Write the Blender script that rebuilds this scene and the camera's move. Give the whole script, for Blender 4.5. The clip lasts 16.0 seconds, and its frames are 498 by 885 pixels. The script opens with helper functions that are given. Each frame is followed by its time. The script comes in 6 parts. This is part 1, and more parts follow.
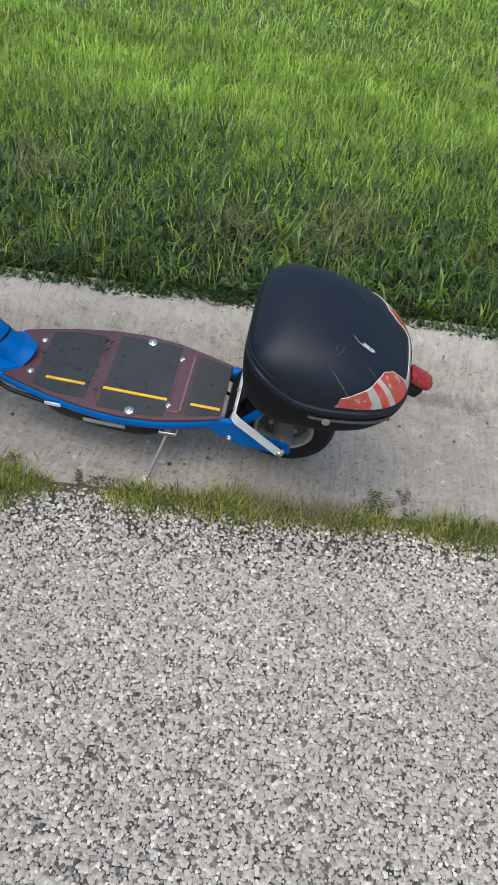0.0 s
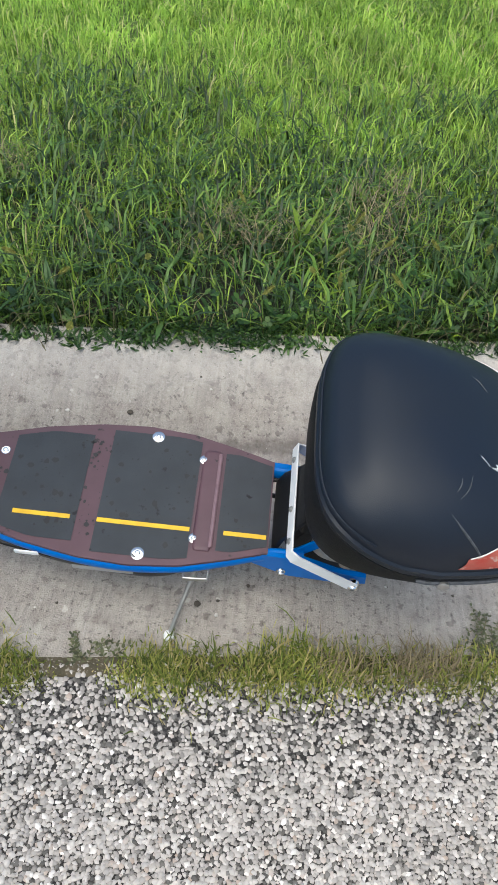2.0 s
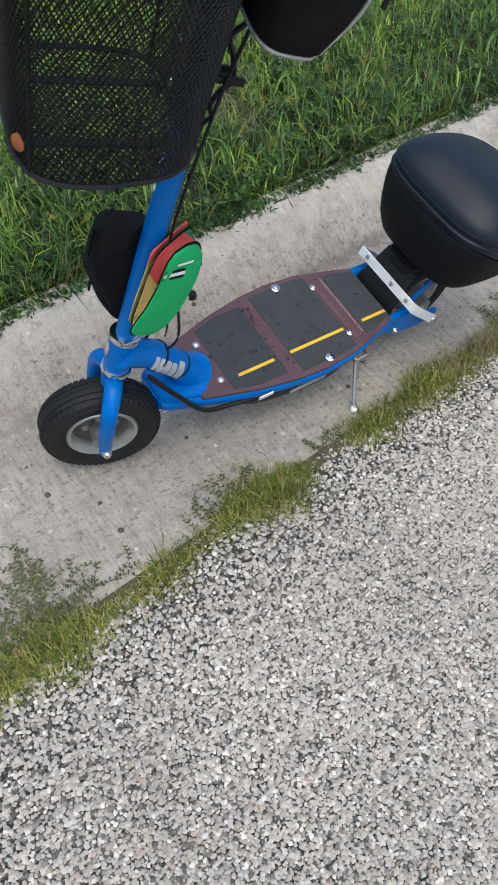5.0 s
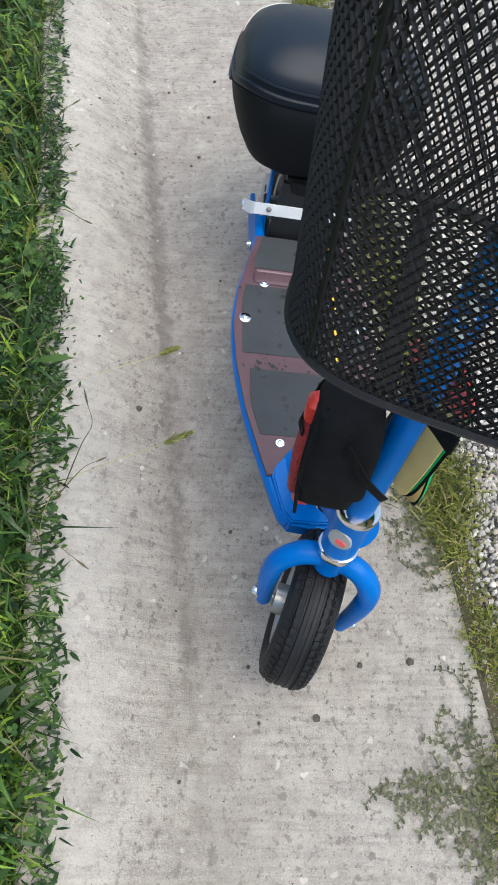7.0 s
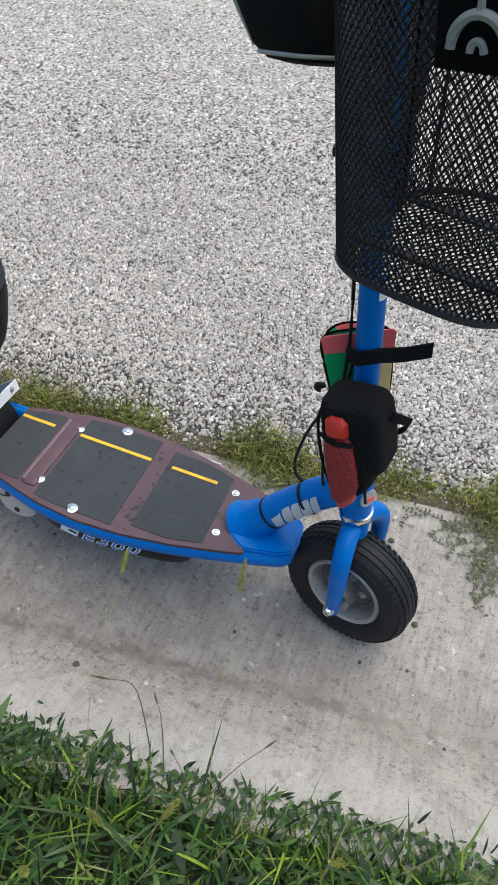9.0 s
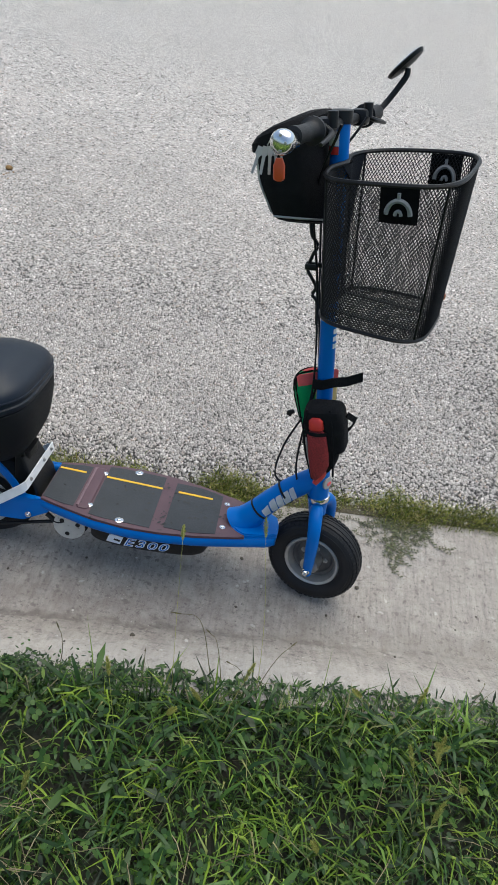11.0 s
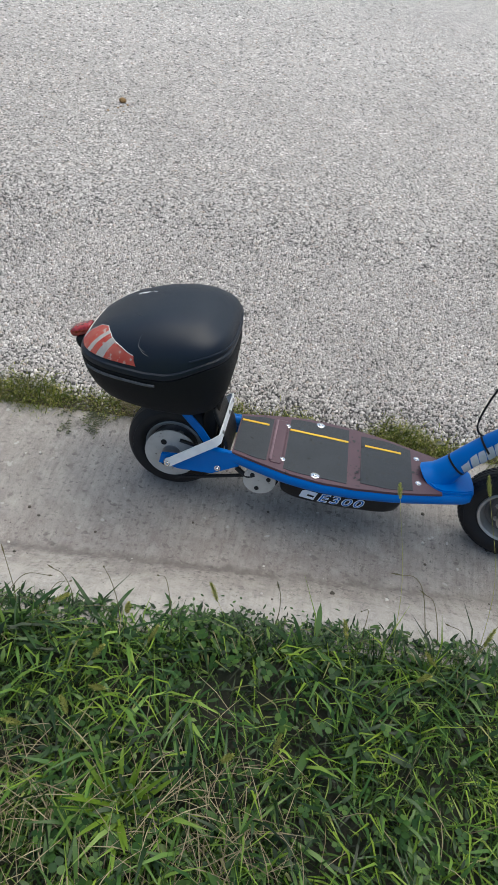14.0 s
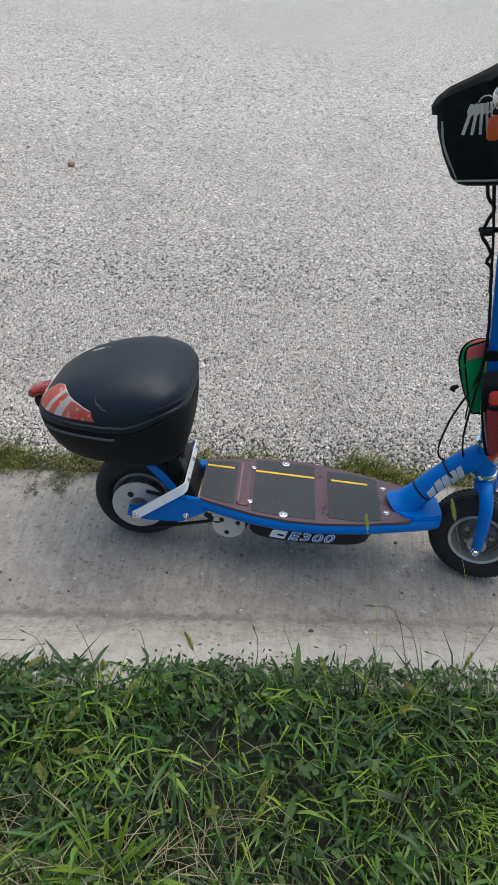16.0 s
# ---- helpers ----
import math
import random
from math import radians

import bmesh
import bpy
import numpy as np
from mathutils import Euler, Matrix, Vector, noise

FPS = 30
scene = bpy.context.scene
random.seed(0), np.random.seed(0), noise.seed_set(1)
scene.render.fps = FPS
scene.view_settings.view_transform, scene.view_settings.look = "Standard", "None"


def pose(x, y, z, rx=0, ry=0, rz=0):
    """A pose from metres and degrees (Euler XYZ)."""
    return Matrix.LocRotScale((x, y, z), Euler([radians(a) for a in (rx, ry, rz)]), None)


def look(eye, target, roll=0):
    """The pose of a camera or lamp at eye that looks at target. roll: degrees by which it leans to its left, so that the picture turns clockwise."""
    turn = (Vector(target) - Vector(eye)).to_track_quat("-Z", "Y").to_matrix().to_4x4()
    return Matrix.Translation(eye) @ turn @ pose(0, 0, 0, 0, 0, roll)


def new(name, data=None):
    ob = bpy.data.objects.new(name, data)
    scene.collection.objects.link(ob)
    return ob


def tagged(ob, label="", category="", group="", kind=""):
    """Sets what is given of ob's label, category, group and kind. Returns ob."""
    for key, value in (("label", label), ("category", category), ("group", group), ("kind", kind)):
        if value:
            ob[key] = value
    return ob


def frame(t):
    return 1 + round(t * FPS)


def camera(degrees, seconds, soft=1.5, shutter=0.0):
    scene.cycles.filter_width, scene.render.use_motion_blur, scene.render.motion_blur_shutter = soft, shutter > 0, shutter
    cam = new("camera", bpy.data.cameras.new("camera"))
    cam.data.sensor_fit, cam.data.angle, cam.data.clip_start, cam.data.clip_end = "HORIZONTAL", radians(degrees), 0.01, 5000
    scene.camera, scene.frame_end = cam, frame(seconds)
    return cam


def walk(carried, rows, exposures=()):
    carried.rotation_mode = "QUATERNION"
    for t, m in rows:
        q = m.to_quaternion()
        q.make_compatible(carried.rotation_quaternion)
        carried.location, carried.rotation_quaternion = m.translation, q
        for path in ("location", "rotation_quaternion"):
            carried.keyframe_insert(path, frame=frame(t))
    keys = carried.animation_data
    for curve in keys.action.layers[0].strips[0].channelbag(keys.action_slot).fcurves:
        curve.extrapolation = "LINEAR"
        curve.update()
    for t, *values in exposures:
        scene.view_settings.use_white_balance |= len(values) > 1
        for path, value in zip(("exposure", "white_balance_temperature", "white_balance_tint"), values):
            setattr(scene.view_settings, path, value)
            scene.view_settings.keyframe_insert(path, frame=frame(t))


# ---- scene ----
cam = camera(38.4, 16.0, soft=0.9, shutter=0.08)

PATH = [
    (0, (0.031, 1.501, 1.345), (0.104, 0.002, 0.022), 9.7),
    (0.5, (-0.012, 1.358, 1.316), (0.22, -0.16, 0.035), 8.9),
    (1, (0.116, 1.165, 1.337), (0.213, -0.279, -0.043), 14.8),
    (1.5, (0.206, 1.024, 1.294), (0.171, -0.385, -0.125), 17.2),
    (2, (0.236, 0.865, 1.227), (0.238, -0.526, -0.21), 6.8),
    (2.5, (0.341, 0.853, 1.231), (0.074, -0.521, -0.198), 6.7),
    (2.8, (0.515, 0.951, 1.259), (-0.029, -0.237, -0.256), 8.5),
    (3, (0.576, 0.991, 1.327), (0.07, -0.226, -0.177), 8.9),
    (3.5, (0.712, 1.154, 1.387), (0.152, -0.056, -0.104), 0.9),
    (4, (0.875, 1.287, 1.421), (0.309, 0.159, -0.131), 0.1),
    (4.5, (1.026, 1.249, 1.419), (0.379, 0.097, -0.083), 0.1),
    (5, (1.333, 1.08, 1.376), (0.561, 0.051, -0.154), 4.3),
    (5.2, (1.391, 0.963, 1.345), (0.607, -0.02, -0.21), 6.6),
    (7.3, (1.267, -0.178, 1.359), (0.379, 0.019, -0.422), -0.2),
    (7.5, (1.238, -0.269, 1.35), (0.402, 0.128, -0.423), 4.6),
    (8, (1.175, -0.458, 1.423), (0.49, 0.314, -0.29), 11.5),
    (8.5, (1.03, -0.536, 1.429), (0.64, 0.488, -0.244), 12.3),
    (9, (0.917, -0.612, 1.478), (0.593, 0.461, -0.178), 5.5),
    (9.2, (0.871, -0.697, 1.493), (0.629, 0.455, -0.124), 4.2),
    (11.3, (0.621, -1.348, 1.758), (0.629, 0.136, 0.417), 12.9),
    (11.5, (0.53, -1.34, 1.728), (0.497, 0.086, 0.326), 11.3),
    (12, (0.419, -1.336, 1.655), (0.34, -0.031, 0.142), 10.8),
    (12.5, (0.338, -1.318, 1.646), (0.207, 0.018, 0.164), 10.6),
    (13, (0.328, -1.317, 1.633), (0.227, 0.034, 0.161), 9.3),
    (13.5, (0.33, -1.318, 1.637), (0.275, 0.004, 0.138), 10.0),
    (14, (0.288, -1.314, 1.647), (0.219, 0.032, 0.169), 10.8),
    (14.5, (0.296, -1.324, 1.662), (0.279, 0.029, 0.189), 15.5),
    (15, (0.288, -1.317, 1.662), (0.24, 0.049, 0.202), 13.5),
    (15.5, (0.325, -1.318, 1.663), (0.249, 0.086, 0.241), 7.8),
    (16, (0.333, -1.315, 1.662), (0.294, 0.123, 0.272), 6.7),
]
walk(cam, [(t, look(eye, target, roll)) for t, eye, target, roll in PATH], [(0, 1.12, 6280, 2), (1.5, 1.30, 6270, 2), (2.0, 1.42, 6260, 2), (2.5, 1.46, 6255, 2), (3.0, 1.40, 6250, 2), (3.5, 1.24, 6240, 2), (4.0, 1.16, 6230, 2), (5.0, 1.22, 6240, 2), (7.5, 1.60, 6230, 2), (8.2, 1.40, 6230, 2), (9.0, 1.36, 6230, 2), (11.5, 1.17, 6250, 2), (12.0, 1.29, 6250, 2), (12.6, 1.17, 6250, 2), (14.0, 1.16, 6250, 2), (16.0, 1.12, 6250, 2)])

# ---------------------------------------------------------------- light
world = bpy.data.worlds.new("sky")
scene.world = world
world.use_nodes = True
wn = world.node_tree
sky = wn.nodes.new("ShaderNodeTexSky")
sky.sky_type, sky.sun_disc = "NISHITA", False
sky.sun_elevation, sky.sun_rotation = radians(70), radians(22)
sky.dust_density, sky.air_density = 4.0, 1.0
wn.nodes["Background"].inputs["Strength"].default_value = 0.080
wn.links.new(sky.outputs["Color"], wn.nodes["Background"].inputs["Color"])
sun = new("sun", bpy.data.lights.new("sun", "SUN"))
sun.data.energy, sun.data.angle, sun.data.color = 0.76, radians(78), (1.0, 0.95, 0.88)
sun.matrix_world = look((0.63, 1.55, 4.6), (0, 0, 0))

# ---------------------------------------------------------------- frames of reference
KERB = pose(0, 0.215, 0, 0, 0, 7.6)              # u along the kerb, v towards the road
SCOOT = pose(0.018, -0.017, 0, -12.2, 0, 0.8)      # the scooter leans on its kickstand
STEER = Matrix.Translation((0.912, -0.002, 0.341)) @ pose(0, 0, 0, -0.8, -10.6, 0) @ pose(0, 0, 0, 0, 0, -17.5)
STEERED = SCOOT @ STEER


# ---------------------------------------------------------------- materials
def material(name, base, rough=0.6, metal=0.0, second=None, scale=30.0, detail=6.0, bump=0.0, bump_scale=200.0,
             fleck=None, fleck_scale=60.0, fleck_at=0.62, island=0.0, coat=0.0, rough_var=0.1, spec=0.5):
    """Principled surface: two-scale colour variation, flecks and fine relief."""
    m = bpy.data.materials.new(name)
    m.use_nodes = True
    n, ln = m.node_tree.nodes, m.node_tree.links
    bsdf = n["Principled BSDF"]
    bsdf.inputs["Roughness"].default_value, bsdf.inputs["Metallic"].default_value = rough, metal
    bsdf.inputs["Coat Weight"].default_value = coat
    bsdf.inputs["Specular IOR Level"].default_value = spec
    bsdf.inputs["Coat Roughness"].default_value = 0.12
    tc = n.new("ShaderNodeTexCoord")

    def noise_node(s, d=detail):
        t = n.new("ShaderNodeTexNoise")
        t.inputs["Scale"].default_value, t.inputs["Detail"].default_value = s, d
        ln.new(tc.outputs["Object"], t.inputs["Vector"])
        return t

    second = second or tuple(c * 0.75 for c in base)
    mix = n.new("ShaderNodeMix")
    mix.data_type = "RGBA"
    mix.inputs["A"].default_value, mix.inputs["B"].default_value = (*base, 1), (*second, 1)
    big = noise_node(scale)
    ramp = n.new("ShaderNodeMapRange")
    ramp.inputs["From Min"].default_value, ramp.inputs["From Max"].default_value = 0.3, 0.7
    ln.new(big.outputs["Fac"], ramp.inputs["Value"])
    ln.new(ramp.outputs["Result"], mix.inputs["Factor"])
    colour = mix.outputs["Result"]
    if fleck:
        mix2 = n.new("ShaderNodeMix")
        mix2.data_type = "RGBA"
        ln.new(colour, mix2.inputs["A"])
        mix2.inputs["B"].default_value = (*fleck, 1)
        f = noise_node(fleck_scale, 3)
        r2 = n.new("ShaderNodeMapRange")
        r2.inputs["From Min"].default_value, r2.inputs["From Max"].default_value = fleck_at, fleck_at + 0.06
        ln.new(f.outputs["Fac"], r2.inputs["Value"])
        ln.new(r2.outputs["Result"], mix2.inputs["Factor"])
        colour = mix2.outputs["Result"]
    if island:
        geo = n.new("ShaderNodeNewGeometry")
        hsv = n.new("ShaderNodeHueSaturation")
        mr = n.new("ShaderNodeMapRange")
        mr.inputs["To Min"].default_value, mr.inputs["To Max"].default_value = 1 - island, 1 + island
        ln.new(geo.outputs["Random Per Island"], mr.inputs["Value"])
        ln.new(mr.outputs["Result"], hsv.inputs["Value"])
        ln.new(colour, hsv.inputs["Color"])
        colour = hsv.outputs["Color"]
    ln.new(colour, bsdf.inputs["Base Color"])
    rr = n.new("ShaderNodeMapRange")
    rr.inputs["To Min"].default_value, rr.inputs["To Max"].default_value = max(0.02, rough - rough_var), min(1, rough + rough_var)
    fine = noise_node(bump_scale, 4)
    ln.new(big.outputs["Fac"], rr.inputs["Value"])
    ln.new(rr.outputs["Result"], bsdf.inputs["Roughness"])
    if bump:
        b = n.new("ShaderNodeBump")
        b.inputs["Strength"].default_value, b.inputs["Distance"].default_value = bump, 0.002
        ln.new(fine.outputs["Fac"], b.inputs["Height"])
        ln.new(b.outputs["Normal"], bsdf.inputs["Normal"])
    return m


def mix_node(nt, fac, a, b):
    x = nt.nodes.new("ShaderNodeMix")
    x.data_type = "RGBA"
    for key, value in (("Factor", fac), ("A", a), ("B", b)):
        if isinstance(value, (tuple, float, int)):
            x.inputs[key].default_value = value
        else:
            nt.links.new(value, x.inputs[key])
    return x.outputs["Result"]


def range_node(nt, value, lo, hi, to_lo=0.0, to_hi=1.0):
    x = nt.nodes.new("ShaderNodeMapRange")
    for key, v in (("From Min", lo), ("From Max", hi), ("To Min", to_lo), ("To Max", to_hi)):
        x.inputs[key].default_value = v
    nt.links.new(value, x.inputs["Value"])
    return x.outputs["Result"]


def noise_tex(nt, vec, scale, detail=5.0, rough=0.55):
    x = nt.nodes.new("ShaderNodeTexNoise")
    x.inputs["Scale"].default_value, x.inputs["Detail"].default_value, x.inputs["Roughness"].default_value = scale, detail, rough
    nt.links.new(vec, x.inputs["Vector"])
    return x.outputs["Fac"]


def concrete_material():
    """Weathered cast concrete: blotches, sand grain, fine dark pits and a faint broom finish across the gutter."""
    m = bpy.data.materials.new("weathered_concrete")
    m.use_nodes = True
    nt = m.node_tree
    bsdf = nt.nodes["Principled BSDF"]
    vec = nt.nodes.new("ShaderNodeTexCoord").outputs["Object"]
    col = mix_node(nt, range_node(nt, noise_tex(nt, vec, 2.2), 0.3, 0.7), (0.396, 0.354, 0.312, 1), (0.322, 0.282, 0.248, 1))
    col = mix_node(nt, range_node(nt, noise_tex(nt, vec, 11.0, 8, 0.65), 0.45, 0.8, 0, 0.55), col, (0.53, 0.495, 0.445, 1))
    col = mix_node(nt, range_node(nt, noise_tex(nt, vec, 30.0, 8, 0.7), 0.47, 0.72, 0, 0.6), col, (0.23, 0.205, 0.175, 1))
    st = nt.nodes.new("ShaderNodeMapping")
    st.inputs["Rotation"].default_value = (0, 0, radians(-7.6))
    st.inputs["Scale"].default_value = (95, 9, 9)
    nt.links.new(vec, st.inputs["Vector"])
    broom = noise_tex(nt, st.outputs["Vector"], 1.0, 3)
    col = mix_node(nt, range_node(nt, broom, 0.46, 0.68, 0, 0.60), col, (0.185, 0.160, 0.145, 1))
    grain = noise_tex(nt, vec, 330.0, 3)
    col = mix_node(nt, range_node(nt, grain, 0.45, 0.75, 0, 0.6), col, (0.56, 0.525, 0.48, 1))
    pits = noise_tex(nt, vec, 85.0, 6, 0.75)
    col = mix_node(nt, range_node(nt, pits, 0.55, 0.64, 0, 0.95), col, (0.12, 0.105, 0.094, 1))
    col = mix_node(nt, range_node(nt, noise_tex(nt, vec, 42.0, 3, 0.5), 0.62, 0.67, 0, 0.7), col, (0.15, 0.13, 0.118, 1))
    col = mix_node(nt, range_node(nt, noise_tex(nt, vec, 26.0, 2, 0.5), 0.70, 0.73, 0, 0.8), col, (0.60, 0.57, 0.52, 1))
    # algae blooms that spread from the seam, darker marks along the gutter and a paler band on the kerb
    for (cx, cy, rx, ry), lo, soft, sc, tint, amount in (
            ((1.25, 0.27, 0.24, 0.17), 0.53, 0.12, 38.0, (0.10, 0.095, 0.07, 1), 0.45),
            ((0.83, 0.21, 0.13, 0.11), 0.54, 0.12, 40.0, (0.10, 0.095, 0.07, 1), 0.45),
            ((-0.33, 0.10, 0.11, 0.09), 0.54, 0.12, 40.0, (0.10, 0.095, 0.07, 1), 0.45),
            ((-0.55, -0.12, 0.65, 0.22), 0.28, 0.30, 9.0, (0.25, 0.22, 0.195, 1), 0.38),
            # gutter stain below the deck, with some of the deck's shade in its tint
            ((0.25, -0.15, 0.95, 0.15), 0.28, 0.32, 12.0, (0.24, 0.208, 0.185, 1), 0.22),
            # dark line along the kerb's toe, with the shade of the crease painted in
            ((0.0, -0.322, 1.9, 0.030), 0.34, 0.22, 34.0, (0.115, 0.100, 0.086, 1), 0.6),
            ((0.3, -0.235, 1.8, 0.11), 0.30, 0.28, 18.0, (0.195, 0.163, 0.158, 1), 0.34),
            ((0.3, -0.455, 2.2, 0.12), 0.30, 0.26, 14.0, (0.54, 0.505, 0.455, 1), 0.42),
            ((1.4, -0.12, 0.9, 0.12), 0.32, 0.30, 12.0, (0.25, 0.225, 0.19, 1), 0.45)):
        mp = nt.nodes.new("ShaderNodeMapping")
        mp.vector_type = "TEXTURE"
        mp.inputs["Location"].default_value = (cx, cy, 0)
        mp.inputs["Rotation"].default_value = (0, 0, radians(7.6))
        mp.inputs["Scale"].default_value = (rx, ry, 1)
        nt.links.new(vec, mp.inputs["Vector"])
        ln = nt.nodes.new("ShaderNodeVectorMath")
        ln.operation = "LENGTH"
        flat = nt.nodes.new("ShaderNodeVectorMath")
        flat.operation = "MULTIPLY"
        flat.inputs[1].default_value = (1, 1, 0)
        nt.links.new(mp.outputs["Vector"], flat.inputs[0])
        nt.links.new(flat.outputs["Vector"], ln.inputs[0])
        near = range_node(nt, ln.outputs["Value"], 0.2, 1.0, 0.075, -0.20)
        add = nt.nodes.new("ShaderNodeMath")
        nt.links.new(noise_tex(nt, vec, sc, 7, 0.68), add.inputs[0])
        nt.links.new(near, add.inputs[1])
        col = mix_node(nt, range_node(nt, add.outputs[0], lo, lo + soft, 0, amount), col, tint)
    nt.links.new(col, bsdf.inputs["Base Color"])
    bsdf.inputs["Roughness"].default_value = 0.88
    bump = nt.nodes.new("ShaderNodeBump")
    bump.inputs["Strength"].default_value, bump.inputs["Distance"].default_value = 0.9, 0.003
    mm = nt.nodes.new("ShaderNodeMath")
    nt.links.new(grain, mm.inputs[0])
    nt.links.new(broom, mm.inputs[1])
    nt.links.new(mm.outputs[0], bump.inputs["Height"])
    nt.links.new(bump.outputs["Normal"], bsdf.inputs["Normal"])
    return m


def chip_road_material():
    """Worn chip-seal: pale chips of about 9 mm in dark binder."""
    m = bpy.data.materials.new("chip_seal")
    m.use_nodes = True
    nt = m.node_tree
    bsdf = nt.nodes["Principled BSDF"]
    vec = nt.nodes.new("ShaderNodeTexCoord").outputs["Object"]
    vo = nt.nodes.new("ShaderNodeTexVoronoi")
    vo.inputs["Scale"].default_value = 105.0
    nt.links.new(vec, vo.inputs["Vector"])
    ed = nt.nodes.new("ShaderNodeTexVoronoi")
    ed.feature = "DISTANCE_TO_EDGE"
    ed.inputs["Scale"].default_value = 105.0
    nt.links.new(vec, ed.inputs["Vector"])
    sep = nt.nodes.new("ShaderNodeSeparateColor")
    nt.links.new(vo.outputs["Color"], sep.inputs["Color"])
    chip = mix_node(nt, sep.outputs["Red"], (0.55, 0.518, 0.48, 1), (0.92, 0.875, 0.82, 1))
    chip = mix_node(nt, range_node(nt, sep.outputs["Green"], 0.8, 1.0, 0, 0.5), chip, (0.36, 0.26, 0.19, 1))
    blot = noise_tex(nt, vec, 1.3, 5)
    gap = range_node(nt, ed.outputs["Distance"], 0.03, 0.16)
    col = mix_node(nt, gap, (0.16, 0.15, 0.14, 1), chip)
    # dark binder shows between the loose stones near the gutter
    mp = nt.nodes.new("ShaderNodeMapping")
    mp.vector_type = "TEXTURE"
    mp.inputs["Location"].default_value, mp.inputs["Rotation"].default_value = (0, 0.215, 0), (0, 0, radians(7.6))
    nt.links.new(vec, mp.inputs["Vector"])
    axes = nt.nodes.new("ShaderNodeSeparateXYZ")
    nt.links.new(mp.outputs["Vector"], axes.inputs["Vector"])
    fines = nt.nodes.new("ShaderNodeTexVoronoi")
    fines.inputs["Scale"].default_value = 230.0
    nt.links.new(vec, fines.inputs["Vector"])
    pick = nt.nodes.new("ShaderNodeSeparateColor")
    nt.links.new(fines.outputs["Color"], pick.inputs["Color"])
    grit = mix_node(nt, range_node(nt, pick.outputs["Red"], 0.35, 1.0), (0.024, 0.022, 0.021, 1), (0.200, 0.186, 0.172, 1))
    away = nt.nodes.new("ShaderNodeMath")
    away.operation = "SUBTRACT"
    nt.links.new(axes.outputs["X"], away.inputs[0])
    away.inputs[1].default_value = 0.4
    side = nt.nodes.new("ShaderNodeMath")
    side.operation = "ABSOLUTE"
    nt.links.new(away.outputs[0], side.inputs[0])
    bare = nt.nodes.new("ShaderNodeMath")
    bare.operation = "MAXIMUM"
    nt.links.new(range_node(nt, axes.outputs["Y"], 1.3, 3.2), bare.inputs[0])
    nt.links.new(range_node(nt, side.outputs[0], 1.6, 3.1), bare.inputs[1])
    col = mix_node(nt, bare.outputs[0], grit, col)
    col = mix_node(nt, range_node(nt, blot, 0.45, 0.75, 0, 0.10), col, (0.17, 0.15, 0.135, 1))
    nt.links.new(col, bsdf.inputs["Base Color"])
    bsdf.inputs["Roughness"].default_value = 0.85
    bump = nt.nodes.new("ShaderNodeBump")
    bump.inputs["Strength"].default_value, bump.inputs["Distance"].default_value = 0.8, 0.003
    nt.links.new(gap, bump.inputs["Height"])
    nt.links.new(bump.outputs["Normal"], bsdf.inputs["Normal"])
    return m


def ramp_material(name, stops, rough=0.6, sub=0.0, clump=3.0, patchy=0.28):
    """Colour picked per piece from a ramp."""
    m = bpy.data.materials.new(name)
    m.use_nodes = True
    nt = m.node_tree
    bsdf = nt.nodes["Principled BSDF"]
    geo = nt.nodes.new("ShaderNodeNewGeometry")
    r = nt.nodes.new("ShaderNodeValToRGB")
    r.color_ramp.elements[0].position, r.color_ramp.elements[0].color = stops[0][0], (*stops[0][1], 1)
    r.color_ramp.elements[1].position, r.color_ramp.elements[1].color = stops[-1][0], (*stops[-1][1], 1)
    for at, c in stops[1:-1]:
        e = r.color_ramp.elements.new(at)
        e.color = (*c, 1)
    nt.links.new(geo.outputs["Random Per Island"], r.inputs["Fac"])
    vec = nt.nodes.new("ShaderNodeTexCoord").outputs["Object"]
    patch = noise_tex(nt, vec, clump, 5)
    hsv = nt.nodes.new("ShaderNodeHueSaturation")
    nt.links.new(range_node(nt, patch, 0.3, 0.7, 1 - patchy, 1 + patchy), hsv.inputs["Value"])
    nt.links.new(r.outputs["Color"], hsv.inputs["Color"])
    nt.links.new(hsv.outputs["Color"], bsdf.inputs["Base Color"])
    bsdf.inputs["Roughness"].default_value = rough
    if sub:
        bsdf.inputs["Specular IOR Level"].default_value = 0.25
        tr = nt.nodes.new("ShaderNodeBsdfTranslucent")
        nt.links.new(hsv.outputs["Color"], tr.inputs["Color"])
        mx = nt.nodes.new("ShaderNodeMixShader")
        mx.inputs[0].default_value = sub
        nt.links.new(bsdf.outputs[0], mx.inputs[1])
        nt.links.new(tr.outputs[0], mx.inputs[2])
        nt.links.new(mx.outputs[0], nt.nodes["Material Output"].inputs["Surface"])
    return m


CONCRETE = concrete_material()
ROAD = chip_road_material()
CHIPS = ramp_material("stone_chips", [(0, (0.077, 0.072, 0.065)), (0.07, (0.180, 0.167, 0.154)), (0.16, (0.331, 0.305, 0.284)), (0.6, (0.447, 0.413, 0.383)), (0.86, (0.550, 0.512, 0.480)), (0.91, (0.378, 0.303, 0.250)), (0.95, (0.640, 0.602, 0.566)), (1, (0.730, 0.690, 0.655))], 0.8, patchy=0.10, clump=2.2)
# near black: the shade in the gaps between blades is put into this colour
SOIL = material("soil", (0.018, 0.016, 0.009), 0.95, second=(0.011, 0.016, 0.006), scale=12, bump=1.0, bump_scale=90)
